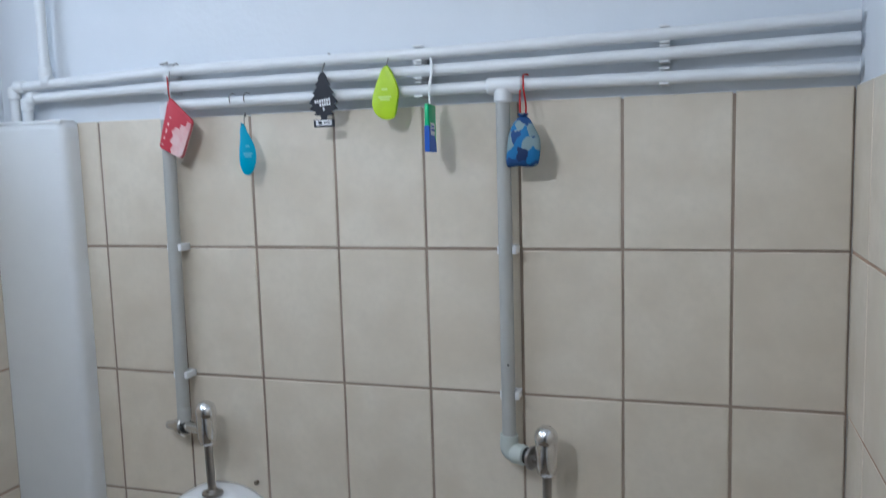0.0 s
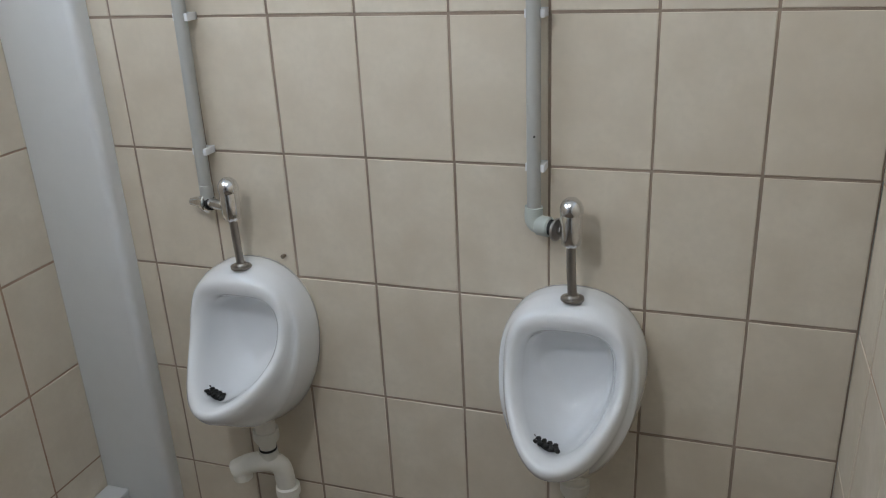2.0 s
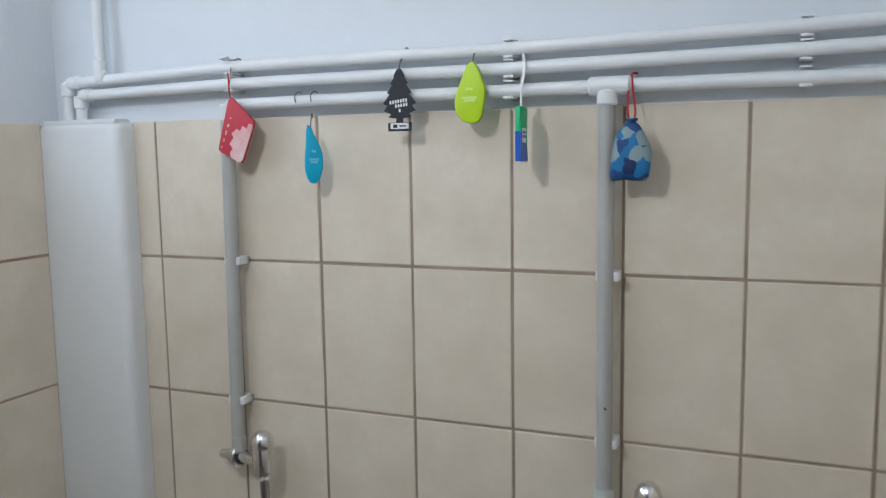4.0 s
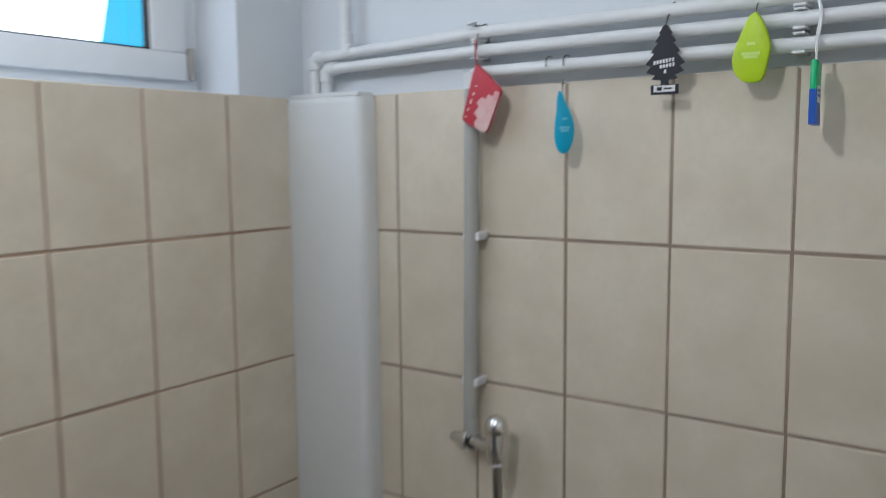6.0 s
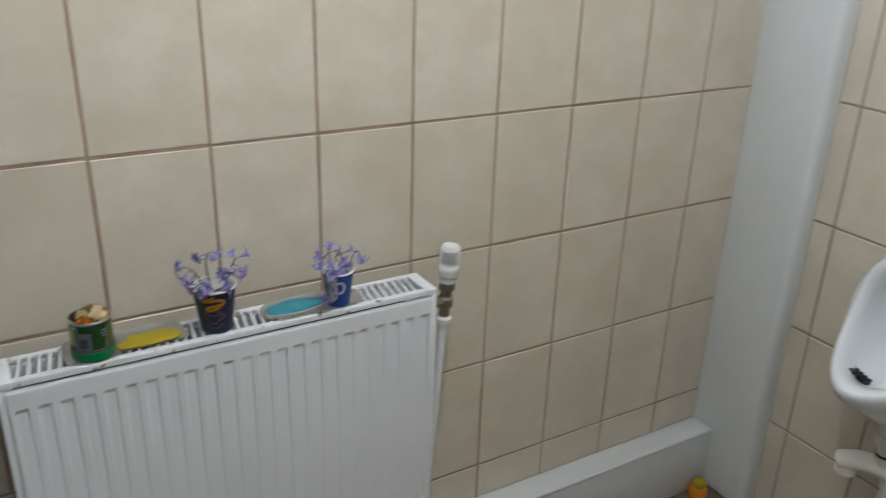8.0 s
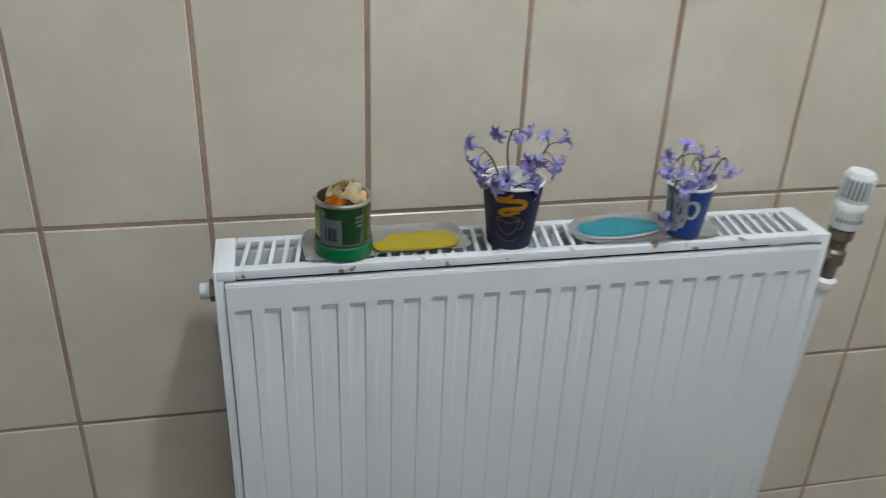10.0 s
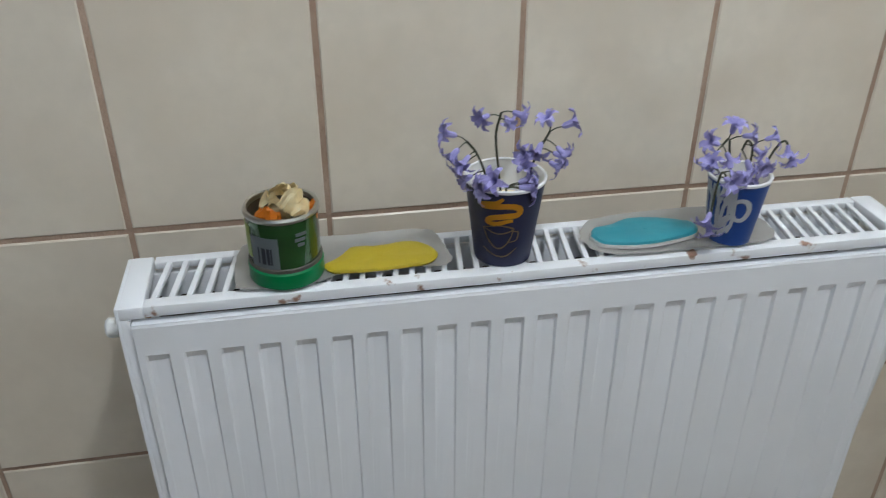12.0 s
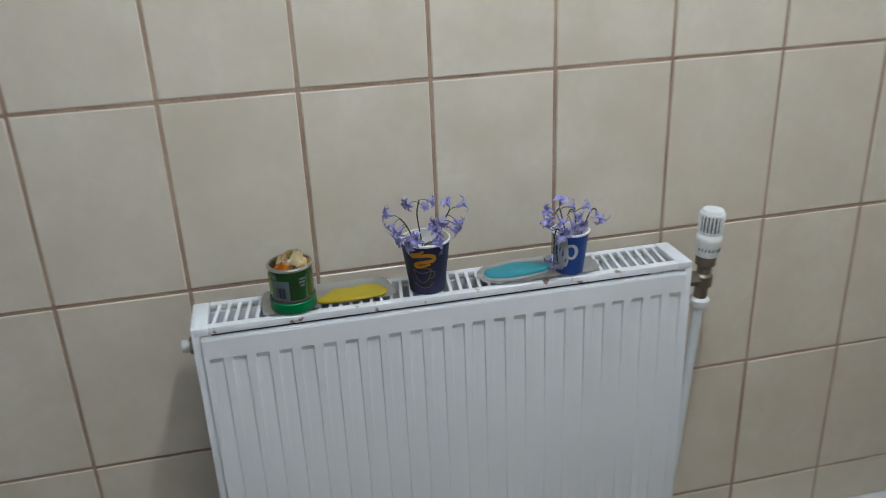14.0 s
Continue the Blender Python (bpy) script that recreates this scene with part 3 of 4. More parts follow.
def red_pouch():
    t = thing("air_freshener", (0.396, -0.052, 1.765), "red and white diamond sachet hanging on a wire", "air freshener", "hanging air fresheners")
    o = [(-0.010, 0.064), (-0.004, 0.066), (0.004, 0.058), (0.044, 0.020), (0.047, 0.013), (0.018, -0.058), (0.012, -0.063), (0.006, -0.062), (-0.038, -0.040), (-0.041, -0.034), (-0.014, 0.056)]
    part("pouch", slab(o, 0.010, bevel=0.0035), RED, t)
    p = [(0.0445, 0.010), (0.0425, 0.003), (0.0172, -0.0575), (0.012, -0.0615), (0.006, -0.0605), (-0.010, -0.053), (-0.012, -0.043), (-0.005, -0.034), (-0.012, -0.025), (-0.002, -0.014),
         (-0.006, -0.005), (0.006, 0.004), (0.014, -0.001), (0.020, 0.009), (0.030, 0.004), (0.036, 0.014)]
    part("print", slab(p, 0.0112), PINKW, t, "pale pink printed patch")
    b = bmesh.new()
    for i in range(9):
        x, z = -0.033 + 0.0035 * (i % 3) + 0.0022 * i, -0.033 + 0.0075 * (i % 3) + 0.0052 * i
        box((x, -0.0058, z), (x + 0.0035, 0.0053, z + 0.003), bm=b)
    part("print", b, PINKW, t, "small pale print marks")
    wire(t, [(-0.007, 0, 0.062), (-0.010, -0.004, 0.08), (-0.012, 0.005, 0.10), (-0.014, 0.015, 0.130), (-0.014, 0.036, 0.145), (-0.014, 0.05, 0.142)], 0.0012)
    wire(t, [(-0.007, -0.002, 0.060), (-0.009, -0.003, 0.085), (-0.011, -0.002, 0.113)], 0.0014, REDCORD, "cord")
    part("bow", slab([(-0.032, 0.141), (-0.008, 0.145), (-0.009, 0.139), (-0.020, 0.137)], 0.002), STEELW, t)


def rounded(pts, n=4):
    return [(p.x, p.y) for p in smooth_path([(x, z, 0) for x, z in pts] + [(pts[0][0], pts[0][1], 0)], n)[:-1]]


PEAR = [(0.005, 0.053), (0.012, 0.042), (0.020, 0.022), (0.025, 0.002), (0.023, -0.020), (0.015, -0.050), (-0.006, -0.053), (-0.020, -0.041), (-0.026, -0.022),
        (-0.023, -0.002), (-0.014, 0.024), (-0.004, 0.047)]
DROP = [(-0.011, 0.056), (-0.004, 0.050), (0.001, 0.036), (0.010, 0.018), (0.016, -0.002), (0.016, -0.026), (0.009, -0.048), (-0.001, -0.056), (-0.012, -0.050),
        (-0.018, -0.030), (-0.018, -0.006), (-0.015, 0.020), (-0.014, 0.042)]


def leaf_freshener(at, w, h, mat, label, lean, turn):
    t = thing("air_freshener", at, label, "air freshener", "hanging air fresheners")
    t.rotation_euler = (0, 0, radians(turn))
    part("leaf", slab(rounded([(px * 1.12, pz) for px, pz in PEAR] if mat is LIME else DROP), 0.011, bevel=0.0035), mat, t)
    b = bmesh.new()
    for i, (wd, zz) in enumerate(((0.35, 0.10), (0.8, -0.18), (0.6, -0.27))):
        box((-w * wd * 0.6, -0.0062, h * zz - 0.0022), (w * wd * 0.6, -0.005, h * zz + 0.0022), bm=b)
    part("print", b, SOFTLIME if mat is LIME else SOFTCYAN, t, "faint pale print bars")
    wire(t, [(lean * 0.4, 0, h - 0.004), (lean * 0.4, 0.01, h + 0.012), (lean * 0.4, 0.03, h + 0.022), (lean * 0.4, 0.042, h + 0.014)], 0.0011)
    return t


def tree_freshener():
    t = thing("air_freshener", (0.754, -0.051, 1.81), "black cardboard fir tree with white print", "air freshener", "hanging air fresheners")
    right = [(0.003, 0.055), (0.010, 0.043), (0.008, 0.041), (0.016, 0.030), (0.012, 0.028), (0.022, 0.014), (0.017, 0.012), (0.030, -0.004), (0.022, -0.008),
             (0.029, -0.017), (0.015, -0.022), (0.020, -0.028), (0.006, -0.030), (0.006, -0.037), (0.021, -0.037), (0.021, -0.052)]
    o = right + [(-x, z) for x, z in right[::-1]]
    part("card", slab([(px * 1.1, pz * 1.04) for px, pz in o], 0.0025), NAVYBLACK, t)
    b = bmesh.new()
    for x0, x1, z in ((-0.019, 0.016, 0.000), (-0.008, 0.018, -0.008), (-0.001, 0.003, -0.017)):
        k = -2
        x = x0
        while x < x1:
            box((x, -0.0021, z - 0.003 + (x * 0.12)), (x + 0.0034, -0.0011, z + 0.003 + (x * 0.12)), bm=b)
            x += 0.0052
    part("print", b, WHITEP, t, "white bars of print")
    b = bmesh.new()
    box((-0.018, -0.0021, -0.050), (0.018, -0.0011, -0.0395), bm=b)
    part("plate", b, WHITEP, t, "white panel")
    b = bmesh.new()
    box((-0.012, -0.0028, -0.048), (-0.004, -0.002, -0.042), bm=b), box((0.0, -0.0028, -0.046), (0.013, -0.002, -0.0435), bm=b)
    part("print", b, NAVYBLACK, t, "black print bars")
    wire(t, [(0, 0, 0.054), (0.001, 0.004, 0.068), (0.0, 0.02, 0.082), (0.0, 0.035, 0.098), (0.0, 0.048, 0.094)], 0.0014)


def card_freshener():
    t = thing("air_freshener", (0.986, -0.060, 1.745), "green and blue freshener pack on a white cord", "air freshener", "hanging air fresheners")
    t.rotation_euler = (0, radians(1), radians(95))
    part("pack", box((-0.030, -0.0045, -0.046), (0.030, 0.0045, 0.046), 0.002), GREENB, t)
    part("print", slab([(-0.0301, -0.0461), (0.0301, -0.0461), (0.0301, -0.030), (0.006, -0.008), (-0.0301, 0.004)], 0.0096), BLUEB, t, "blue lower half")
    b = bmesh.new()
    box((-0.018, -0.0056, -0.014), (0.012, -0.0046, 0.010), bm=b)
    part("print", b, WHITEP, t, "white label")
    b = bmesh.new()
    box((-0.015, -0.0063, -0.006), (0.009, -0.0055, -0.002), bm=b), box((-0.015, -0.0063, 0.001), (0.003, -0.0055, 0.005), bm=b)
    part("print", b, BLUEB, t, "blue print bars")
    wire(t, [(-0.002, 0, 0.045), (0.0, 0.0, 0.075), (0.012, -0.004, 0.115), (0.03, 0.006, 0.152)], 0.0017, WHITEP, "cord")
    wire(t, [(0.003, 0, 0.045), (0.006, 0.002, 0.08), (0.016, -0.001, 0.115), (0.032, 0.006, 0.152)], 0.0017, WHITEP, "cord")


def blue_sachet():
    t = thing("air_freshener", (1.170, -0.055, 1.712), "blue camouflage fabric sachet on a red cord", "air freshener", "hanging air fresheners")
    o = rounded([(px * 0.88, pz) for px, pz in [(-0.006, 0.050), (0.012, 0.046), (0.026, 0.026), (0.037, 0.003), (0.036, -0.022), (0.030, -0.044), (0.010, -0.047), (-0.012, -0.045), (-0.034, -0.047), (-0.039, -0.034),
                 (-0.036, -0.006), (-0.030, 0.022), (-0.016, 0.042)]])
    bm = bmesh.new()
    rings = []
    for f, y in ((1.0, 0.0), (0.97, -0.004), (0.86, -0.0085), (0.6, -0.0115), (0.3, -0.0125)):
        rings.append([bm.verts.new((x * f, y + 0.0022 * noise.noise(Vector((x * 55 * f, z * 55 * f, 2.0))) * (1 if f < 1 else 0), z * f)) for x, z in o])
    back = [bm.verts.new((x * 0.9, 0.008, z * 0.9)) for x, z in o]
    for p, q in list(zip(rings, rings[1:])) + [(back, rings[0])]:
        for i in range(len(o)):
            bm.faces.new((p[i], p[(i + 1) % len(o)], q[(i + 1) % len(o)], q[i]))
    bm.faces.new(rings[-1]), bm.faces.new(back[::-1])
    part("bag", bm, SACHET, t)
    part("gather", lathe([(0.005, 0.036), (0.009, 0.04), (0.005, 0.045), (0.011, 0.054), (0.006, 0.055), (0, 0.05)], 12), SACHET, t)
    wire(t, [(-0.003, 0, 0.04), (-0.006, 0.002, 0.07), (-0.008, 0.018, 0.105), (-0.004, 0.03, 0.128), (0.002, 0.044, 0.130)], 0.0017, REDCORD, "cord")
    wire(t, [(0.003, -0.002, 0.04), (0.006, 0.0, 0.066), (0.001, 0.004, 0.10), (-0.004, 0.028, 0.127)], 0.0017, REDCORD, "cord")


red_pouch()
leaf_freshener((0.572, -0.050, 1.717), 0.019, 0.056, CYAN, "turquoise leaf-shaped air freshener on a thin wire", -0.012, 25)
tree_freshener()
leaf_freshener((0.891, -0.051, 1.820), 0.029, 0.054, LIME, "lime green leaf-shaped air freshener on a wire hook", 0.010, 0)
card_freshener()
blue_sachet()
nail = thing("wire_hook", (0.53, Y1 - 0.012, 1.822), "two thin bare wire hooks on a pipe", "hook")
for dx in (0.0, 0.035):
    wire(nail, [(dx, -0.002, -0.006), (dx, -0.003, 0.006), (dx, 0.008, 0.014), (dx, 0.022, 0.013)], 0.0011)


cloth2 = thing("folded_cloth", (XL - 0.06, -0.88, TOP + 0.0005), "folded pink cloth lying on the window sill", "cloth")
for i in range(3):
    part("fold", box((-0.035, -0.09 + 0.004 * i, 0.012 * i), (0.035, 0.085 - 0.003 * i, 0.012 * i + 0.0115), 0.0055, 3), PINK, cloth2)


# ---- radiator ----
RY0, RY1, RZ0, RZ1, RXB, RXF = -1.822, -1.055, 0.375, 0.913, -0.050, 0.040


def radiator():
    t = thing("radiator", (0, 0, 0), "white panel radiator with rust-specked top grille", "radiator")
    # front panel with pressed flutes
    bm = bmesh.new()
    n, pitch = 23, 0.0322
    y0, y1 = RY0 + 0.0125, RY1 - 0.0125
    z0, z1 = RZ0 + 0.008, RZ1 - 0.0155
    first = (y0 + y1) / 2 - pitch * (n - 1) / 2
    # each flute: distance along, depth at its top, depth of the shallow run below
    ys = [(y0, 0, 0)]
    for i in range(n):
        c = first + i * pitch
        ys += [(c - 0.0112, 0, 0), (c - 0.0088, 0.75, 0.05), (c - 0.004, 0.95, 0.22), (c + 0.0082, 1, 1), (c + 0.0098, 0, 0)]
    ys.append((y1, 0, 0))
    zs = [(z0, 0, 0), (z0 + 0.030, 0, 0), (z0 + 0.037, 1, 0), (z0 + 0.060, 0.75, 0.1), (z0 + 0.12, 0.25, 0.2), (z0 + 0.18, 0, 0.22), (z1 - 0.24, 0, 0.16), (z1 - 0.16, 0.12, 0.24), (z1 - 0.10, 0.42, 0.2),
          (z1 - 0.060, 0.82, 0.1), (z1 - 0.0405, 1, 0), (z1 - 0.0335, 0.22, 0), (z1 - 0.0322, 0, 0), (z1 - 0.0030, 0, 0), (z1 - 0.0007, -0.2, 0), (z1, -0.1, 0)]
    grid = [[bm.verts.new((RXF - (0.0043 * (a * b + q * w) if b >= 0 else -0.006 * b), y, z)) for y, a, q in ys] for z, b, w in zs]
    for r, s in zip(grid, grid[1:]):
        for i in range(len(ys) - 1):
            bm.faces.new((r[i], r[i + 1], s[i + 1], s[i]))
    edge = [e for e in bm.edges if e.is_boundary]
    r = bmesh.ops.extrude_edge_only(bm, edges=edge)
    bmesh.ops.translate(bm, vec=(-0.010, 0, 0), verts=[v for v in r["geom"] if isinstance(v, bmesh.types.BMVert)])
    part("front_panel", bm, ENAMEL, t, smooth=False)
    part("rear_panel", box((RXB + 0.002, RY0 + 0.012, RZ0 + 0.01), (RXB + 0.012, RY1 - 0.012, RZ1 - 0.012), 0.003), ENAMEL, t)
    # side covers, wrapped over the top
    for ya, yb in ((RY0, RY0 + 0.004), (RY1 - 0.004, RY1)):
        part("side_cover", box((RXB, ya, RZ0), (RXF - 0.0045, yb, RZ1), 0.0015), ENAMEL, t)
    part("end_cap", box((RXB, RY0 + 0.003, RZ1 - 0.012), (RXF - 0.0042, RY0 + 0.024, RZ1 + 0.0005), 0.002), ENAMEL, t)
    part("end_cap", box((RXB, RY1 - 0.024, RZ1 - 0.012), (RXF - 0.0042, RY1 - 0.003, RZ1 + 0.0005), 0.002), ENAMEL, t)
    for ya, yb in ((RY0 + 0.0035, RY0 + 0.0112), (RY1 - 0.0112, RY1 - 0.0035)):
        part("side_flange", box((RXF - 0.014, ya, RZ0 + 0.004), (RXF - 0.0046, yb, RZ1 - 0.0118), 0.001), ENAMEL, t)
    g = part("grille", box((RXF - 0.0185, RY0 + 0.0235, RZ1 - 0.011), (RXF - 0.0045, RY1 - 0.0235, RZ1), 0.0015), RUSTY, t, "white slotted top grille with rust specks")
    part("edge_bar", box((RXB, RY0 + 0.025, RZ1 - 0.008), (RXB + 0.012, RY1 - 0.025, RZ1), 0.0015), RUSTY, g)
    y = RY0 + 0.034
    k = 0
    slat = mesh_of("slat", box((RXB + 0.011, -0.0027, -0.005), (RXF - 0.0175, 0.0027, 0), 0.0007, 1), RUSTY)
    while y < RY1 - 0.030:
        s = new("slat", slat)
        s.location, s.rotation_euler = (0, y, RZ1 - 0.0005), (0, 0, radians(-7))
        s.parent = g
        y += 0.0151
        k += 1
    # folded convector sheets inside; their near-black colour gives the shade below the slats
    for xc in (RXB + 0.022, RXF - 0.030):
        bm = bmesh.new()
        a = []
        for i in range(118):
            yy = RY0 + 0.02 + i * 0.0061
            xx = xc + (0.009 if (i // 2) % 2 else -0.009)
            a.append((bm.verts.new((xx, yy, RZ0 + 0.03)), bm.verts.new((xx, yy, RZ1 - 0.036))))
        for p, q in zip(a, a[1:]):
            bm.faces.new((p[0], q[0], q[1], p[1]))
        part("convector", bm, FIN, t, "dusty folded convector sheet, darkened for the shade inside", smooth=False)
    part("bleed_plug", rod((-0.004, RY0 - 0.020, RZ1 - 0.044), (-0.004, RY0 + 0.001, RZ1 - 0.044), 0.0095, 12, 0.002), HEAD, t, "white end plug")
    part("plug_nut", rod((-0.004, RY0 - 0.008, RZ1 - 0.044), (-0.004, RY0 + 0.001, RZ1 - 0.044), 0.013, 6), BRASS, t)
    for yy in (RY0 + 0.13, RY1 - 0.13):
        part("wall_bracket", box((XL + 0.001, yy - 0.015, RZ0 + 0.05), (RXB + 0.003, yy + 0.015, RZ1 - 0.06), 0.003), ENAMEL, t)
    return t


radiator()


def thermostat():
    t = thing("radiator_valve", (0.0, -1.014, RZ1 - 0.050), "white thermostatic valve head on tarnished brass body", "radiator valve")
    up = pose(0, 0, 0, -8, 6, 0)
    part("valve_body", lathe([(0, -0.035), (0.011, -0.035), (0.011, -0.014), (0.0155, -0.012), (0.0155, 0.006), (0.012, 0.010), (0.012, 0.022), (0.0165, 0.026), (0.0165, 0.04), (0, 0.04)], 14), BRASS, t)
    part("tail_nut", rod((0, -0.043, 0), (0, -0.006, 0), 0.0125, 6, 0.001), BRASS, t)
    h = part("head", lathe([(0, 0.042), (0.0175, 0.042), (0.0185, 0.046), (0.0195, 0.066), (0.0205, 0.068), (0.0205, 0.076), (0.0175, 0.08), (0.0185, 0.115), (0.016, 0.121), (0, 0.122)], 30), HEAD, t)
    rib = mesh_of("rib", box((0.0172, -0.0013, 0.082), (0.0200, 0.0013, 0.116), 0.0006, 1), HEAD)
    # solid black strips between the ribs, standing for the shade in the grooves
    slot = mesh_of("slot", box((0.0175, -0.0012, 0.086), (0.0186, 0.0012, 0.112)), DARK)
    for i in range(20):
        r = new("rib", rib)
        r.parent, r.rotation_euler = h, (0, 0, 2 * math.pi * i / 20)
        r = new("slot", slot)
        r.parent, r.rotation_euler = h, (0, 0, 2 * math.pi * (i + 0.5) / 20)
    b = bmesh.new()
    for i in range(9):
        join(b, box((0.0199, -0.0007, 0.053), (0.0204, 0.0012, 0.058)), pose(0, 0, 0, 0, 0, -70 + i * 16))
    part("scale_marks", b, LABELG, h, "grey scale marks")
    part("collar", lathe([(0, -0.05), (0.014, -0.05), (0.0165, -0.046), (0.0165, -0.038), (0.0125, -0.034), (0, -0.034)], 22), HEAD, t, "white pipe collar")
    part("supply_pipe", rod((0, 0, -0.045), (0, 0, -0.665), 0.0085, 16), PIPEW, t, "white supply pipe down to the pipe box")
    t.rotation_euler = (radians(-3), radians(1.5), 0)


thermostat()
SUP = RZ1 + 0.0008


# ---- things standing on the radiator ----
def tray(at, pts, seed, label):
    """A thin crinkled plastic tray with a torn outline and a slightly raised rim."""
    t = thing("plastic_tray", at, label, "tray", "plastic trays")
    bm = bmesh.new()
    loop = smooth_path([(x, y, 0) for x, y in pts] + [(pts[0][0], pts[0][1], 0)], 7)[:-1]
    n, m = len(loop), 8
    rings = []
    for k in range(1, m + 1):
        f = k / m
        ring = []
        for p in loop:
            w = 1 + 0.025 * noise.noise(Vector((p.x * 160, p.y * 160, seed))) * f ** 4
            z = 0.0014 + 0.0009 * noise.noise(Vector((p.x * f * 70, p.y * f * 70, seed + 3))) * f + 0.0020 * max(0, f - 0.82) / 0.18
            ring.append(bm.verts.new((p.x * f * w, p.y * f * w, z)))
        rings.append(ring)
    mid = bm.verts.new((0, 0, 0.0014))
    for i in range(n):
        bm.faces.new((mid, rings[0][i], rings[0][(i + 1) % n]))
    for a, b in zip(rings, rings[1:]):
        for i in range(n):
            bm.faces.new((a[i], a[(i + 1) % n], b[(i + 1) % n], b[i]))
    bmesh.ops.solidify(bm, geom=bm.faces[:], thickness=0.0007)
    part("sheet", bm, FOIL, t)
    return t


tray((-0.010, -1.622, SUP), [(0.036, -0.098), (0.040, -0.080), (0.041, -0.045), (0.036, -0.022), (0.028, -0.004), (0.030, 0.030), (0.027, 0.060), (0.030, 0.085), (0.018, 0.097),
                             (-0.010, 0.094), (-0.036, 0.088), (-0.044, 0.070), (-0.043, 0.010), (-0.044, -0.050), (-0.040, -0.092), (-0.005, -0.100)], 1.0,
     "clear silvery plastic tray under a tin and gel")
tray((-0.006, -1.298, SUP), [(0.020, -0.094), (0.034, -0.074), (0.037, -0.030), (0.036, 0.040), (0.034, 0.080), (0.014, 0.096), (-0.020, 0.090), (-0.040, 0.074), (-0.044, 0.020),
                             (-0.042, -0.040), (-0.034, -0.078), (-0.004, -0.098)], 5.0, "clear silvery plastic tray under a teal gel disc")


def gel(at, pts, mat, label, h=0.0042):
    """A flat gel cake with a wavy outline and softly rounded rim."""
    t = thing("gel_freshener", at, label, "gel freshener", "gel fresheners")
    bm = bmesh.new()
    loop = smooth_path([(x, y, 0) for x, y in pts] + [(pts[0][0], pts[0][1], 0)], 5)[:-1]
    rings = []
    for f, z in ((1.0, 0.0), (1.02, h * 0.4), (0.985, h * 0.85), (0.93, h), (0.5, h * 1.02), (0.2, h * 1.03)):
        rings.append([bm.verts.new((p.x * f, p.y * f, z + 0.0006 * noise.noise(p * 90 * f))) for p in loop])
    for a, b in zip(rings, rings[1:]):
        for i in range(len(loop)):
            bm.faces.new((a[i], a[(i + 1) % len(loop)], b[(i + 1) % len(loop)], b[i]))
    bm.faces.new(rings[-1]), bm.faces.new(rings[0][::-1])
    part("cake", bm, mat, t)
    if mat is TGEL:
        bk = bmesh.new()
        lo = [bk.verts.new((p.x * 1.07, p.y * 1.05, -0.0016)) for p in loop]
        hi = [bk.verts.new((p.x * 1.06, p.y * 1.04, 0.0016)) for p in loop]
        for i in range(len(loop)):
            bk.faces.new((lo[i], lo[(i + 1) % len(loop)], hi[(i + 1) % len(loop)], hi[i]))
        bk.faces.new(hi), bk.faces.new(lo[::-1])
        part("backing", bk, FOIL, t, "pale plastic backing")
    part("stamp", lathe([(0, h), (0.003, h + 0.0002), (0.003, h + 0.0006), (0, h + 0.0007)], 14), mat, t)
    return t


gel((-0.004, -1.590, SUP + 0.0028), [(0.008, -0.052), (0.02, -0.042), (0.022, 0.0), (0.018, 0.04), (0.006, 0.052), (-0.010, 0.048), (-0.022, 0.03), (-0.018, 0.0),
                                    (-0.020, -0.024), (-0.006, -0.036)], YGEL, "yellow air freshener gel lying on a plastic tray")
gel((-0.006, -1.331, SUP + 0.0042), [(0.002, -0.054), (0.018, -0.046), (0.025, -0.012), (0.021, 0.022), (0.012, 0.048), (-0.004, 0.053), (-0.012, 0.040), (-0.021, 0.016),
                                    (-0.023, -0.010), (-0.014, -0.030), (-0.010, -0.048)], TGEL, "teal air freshener gel disc on a plastic tray", 0.005)


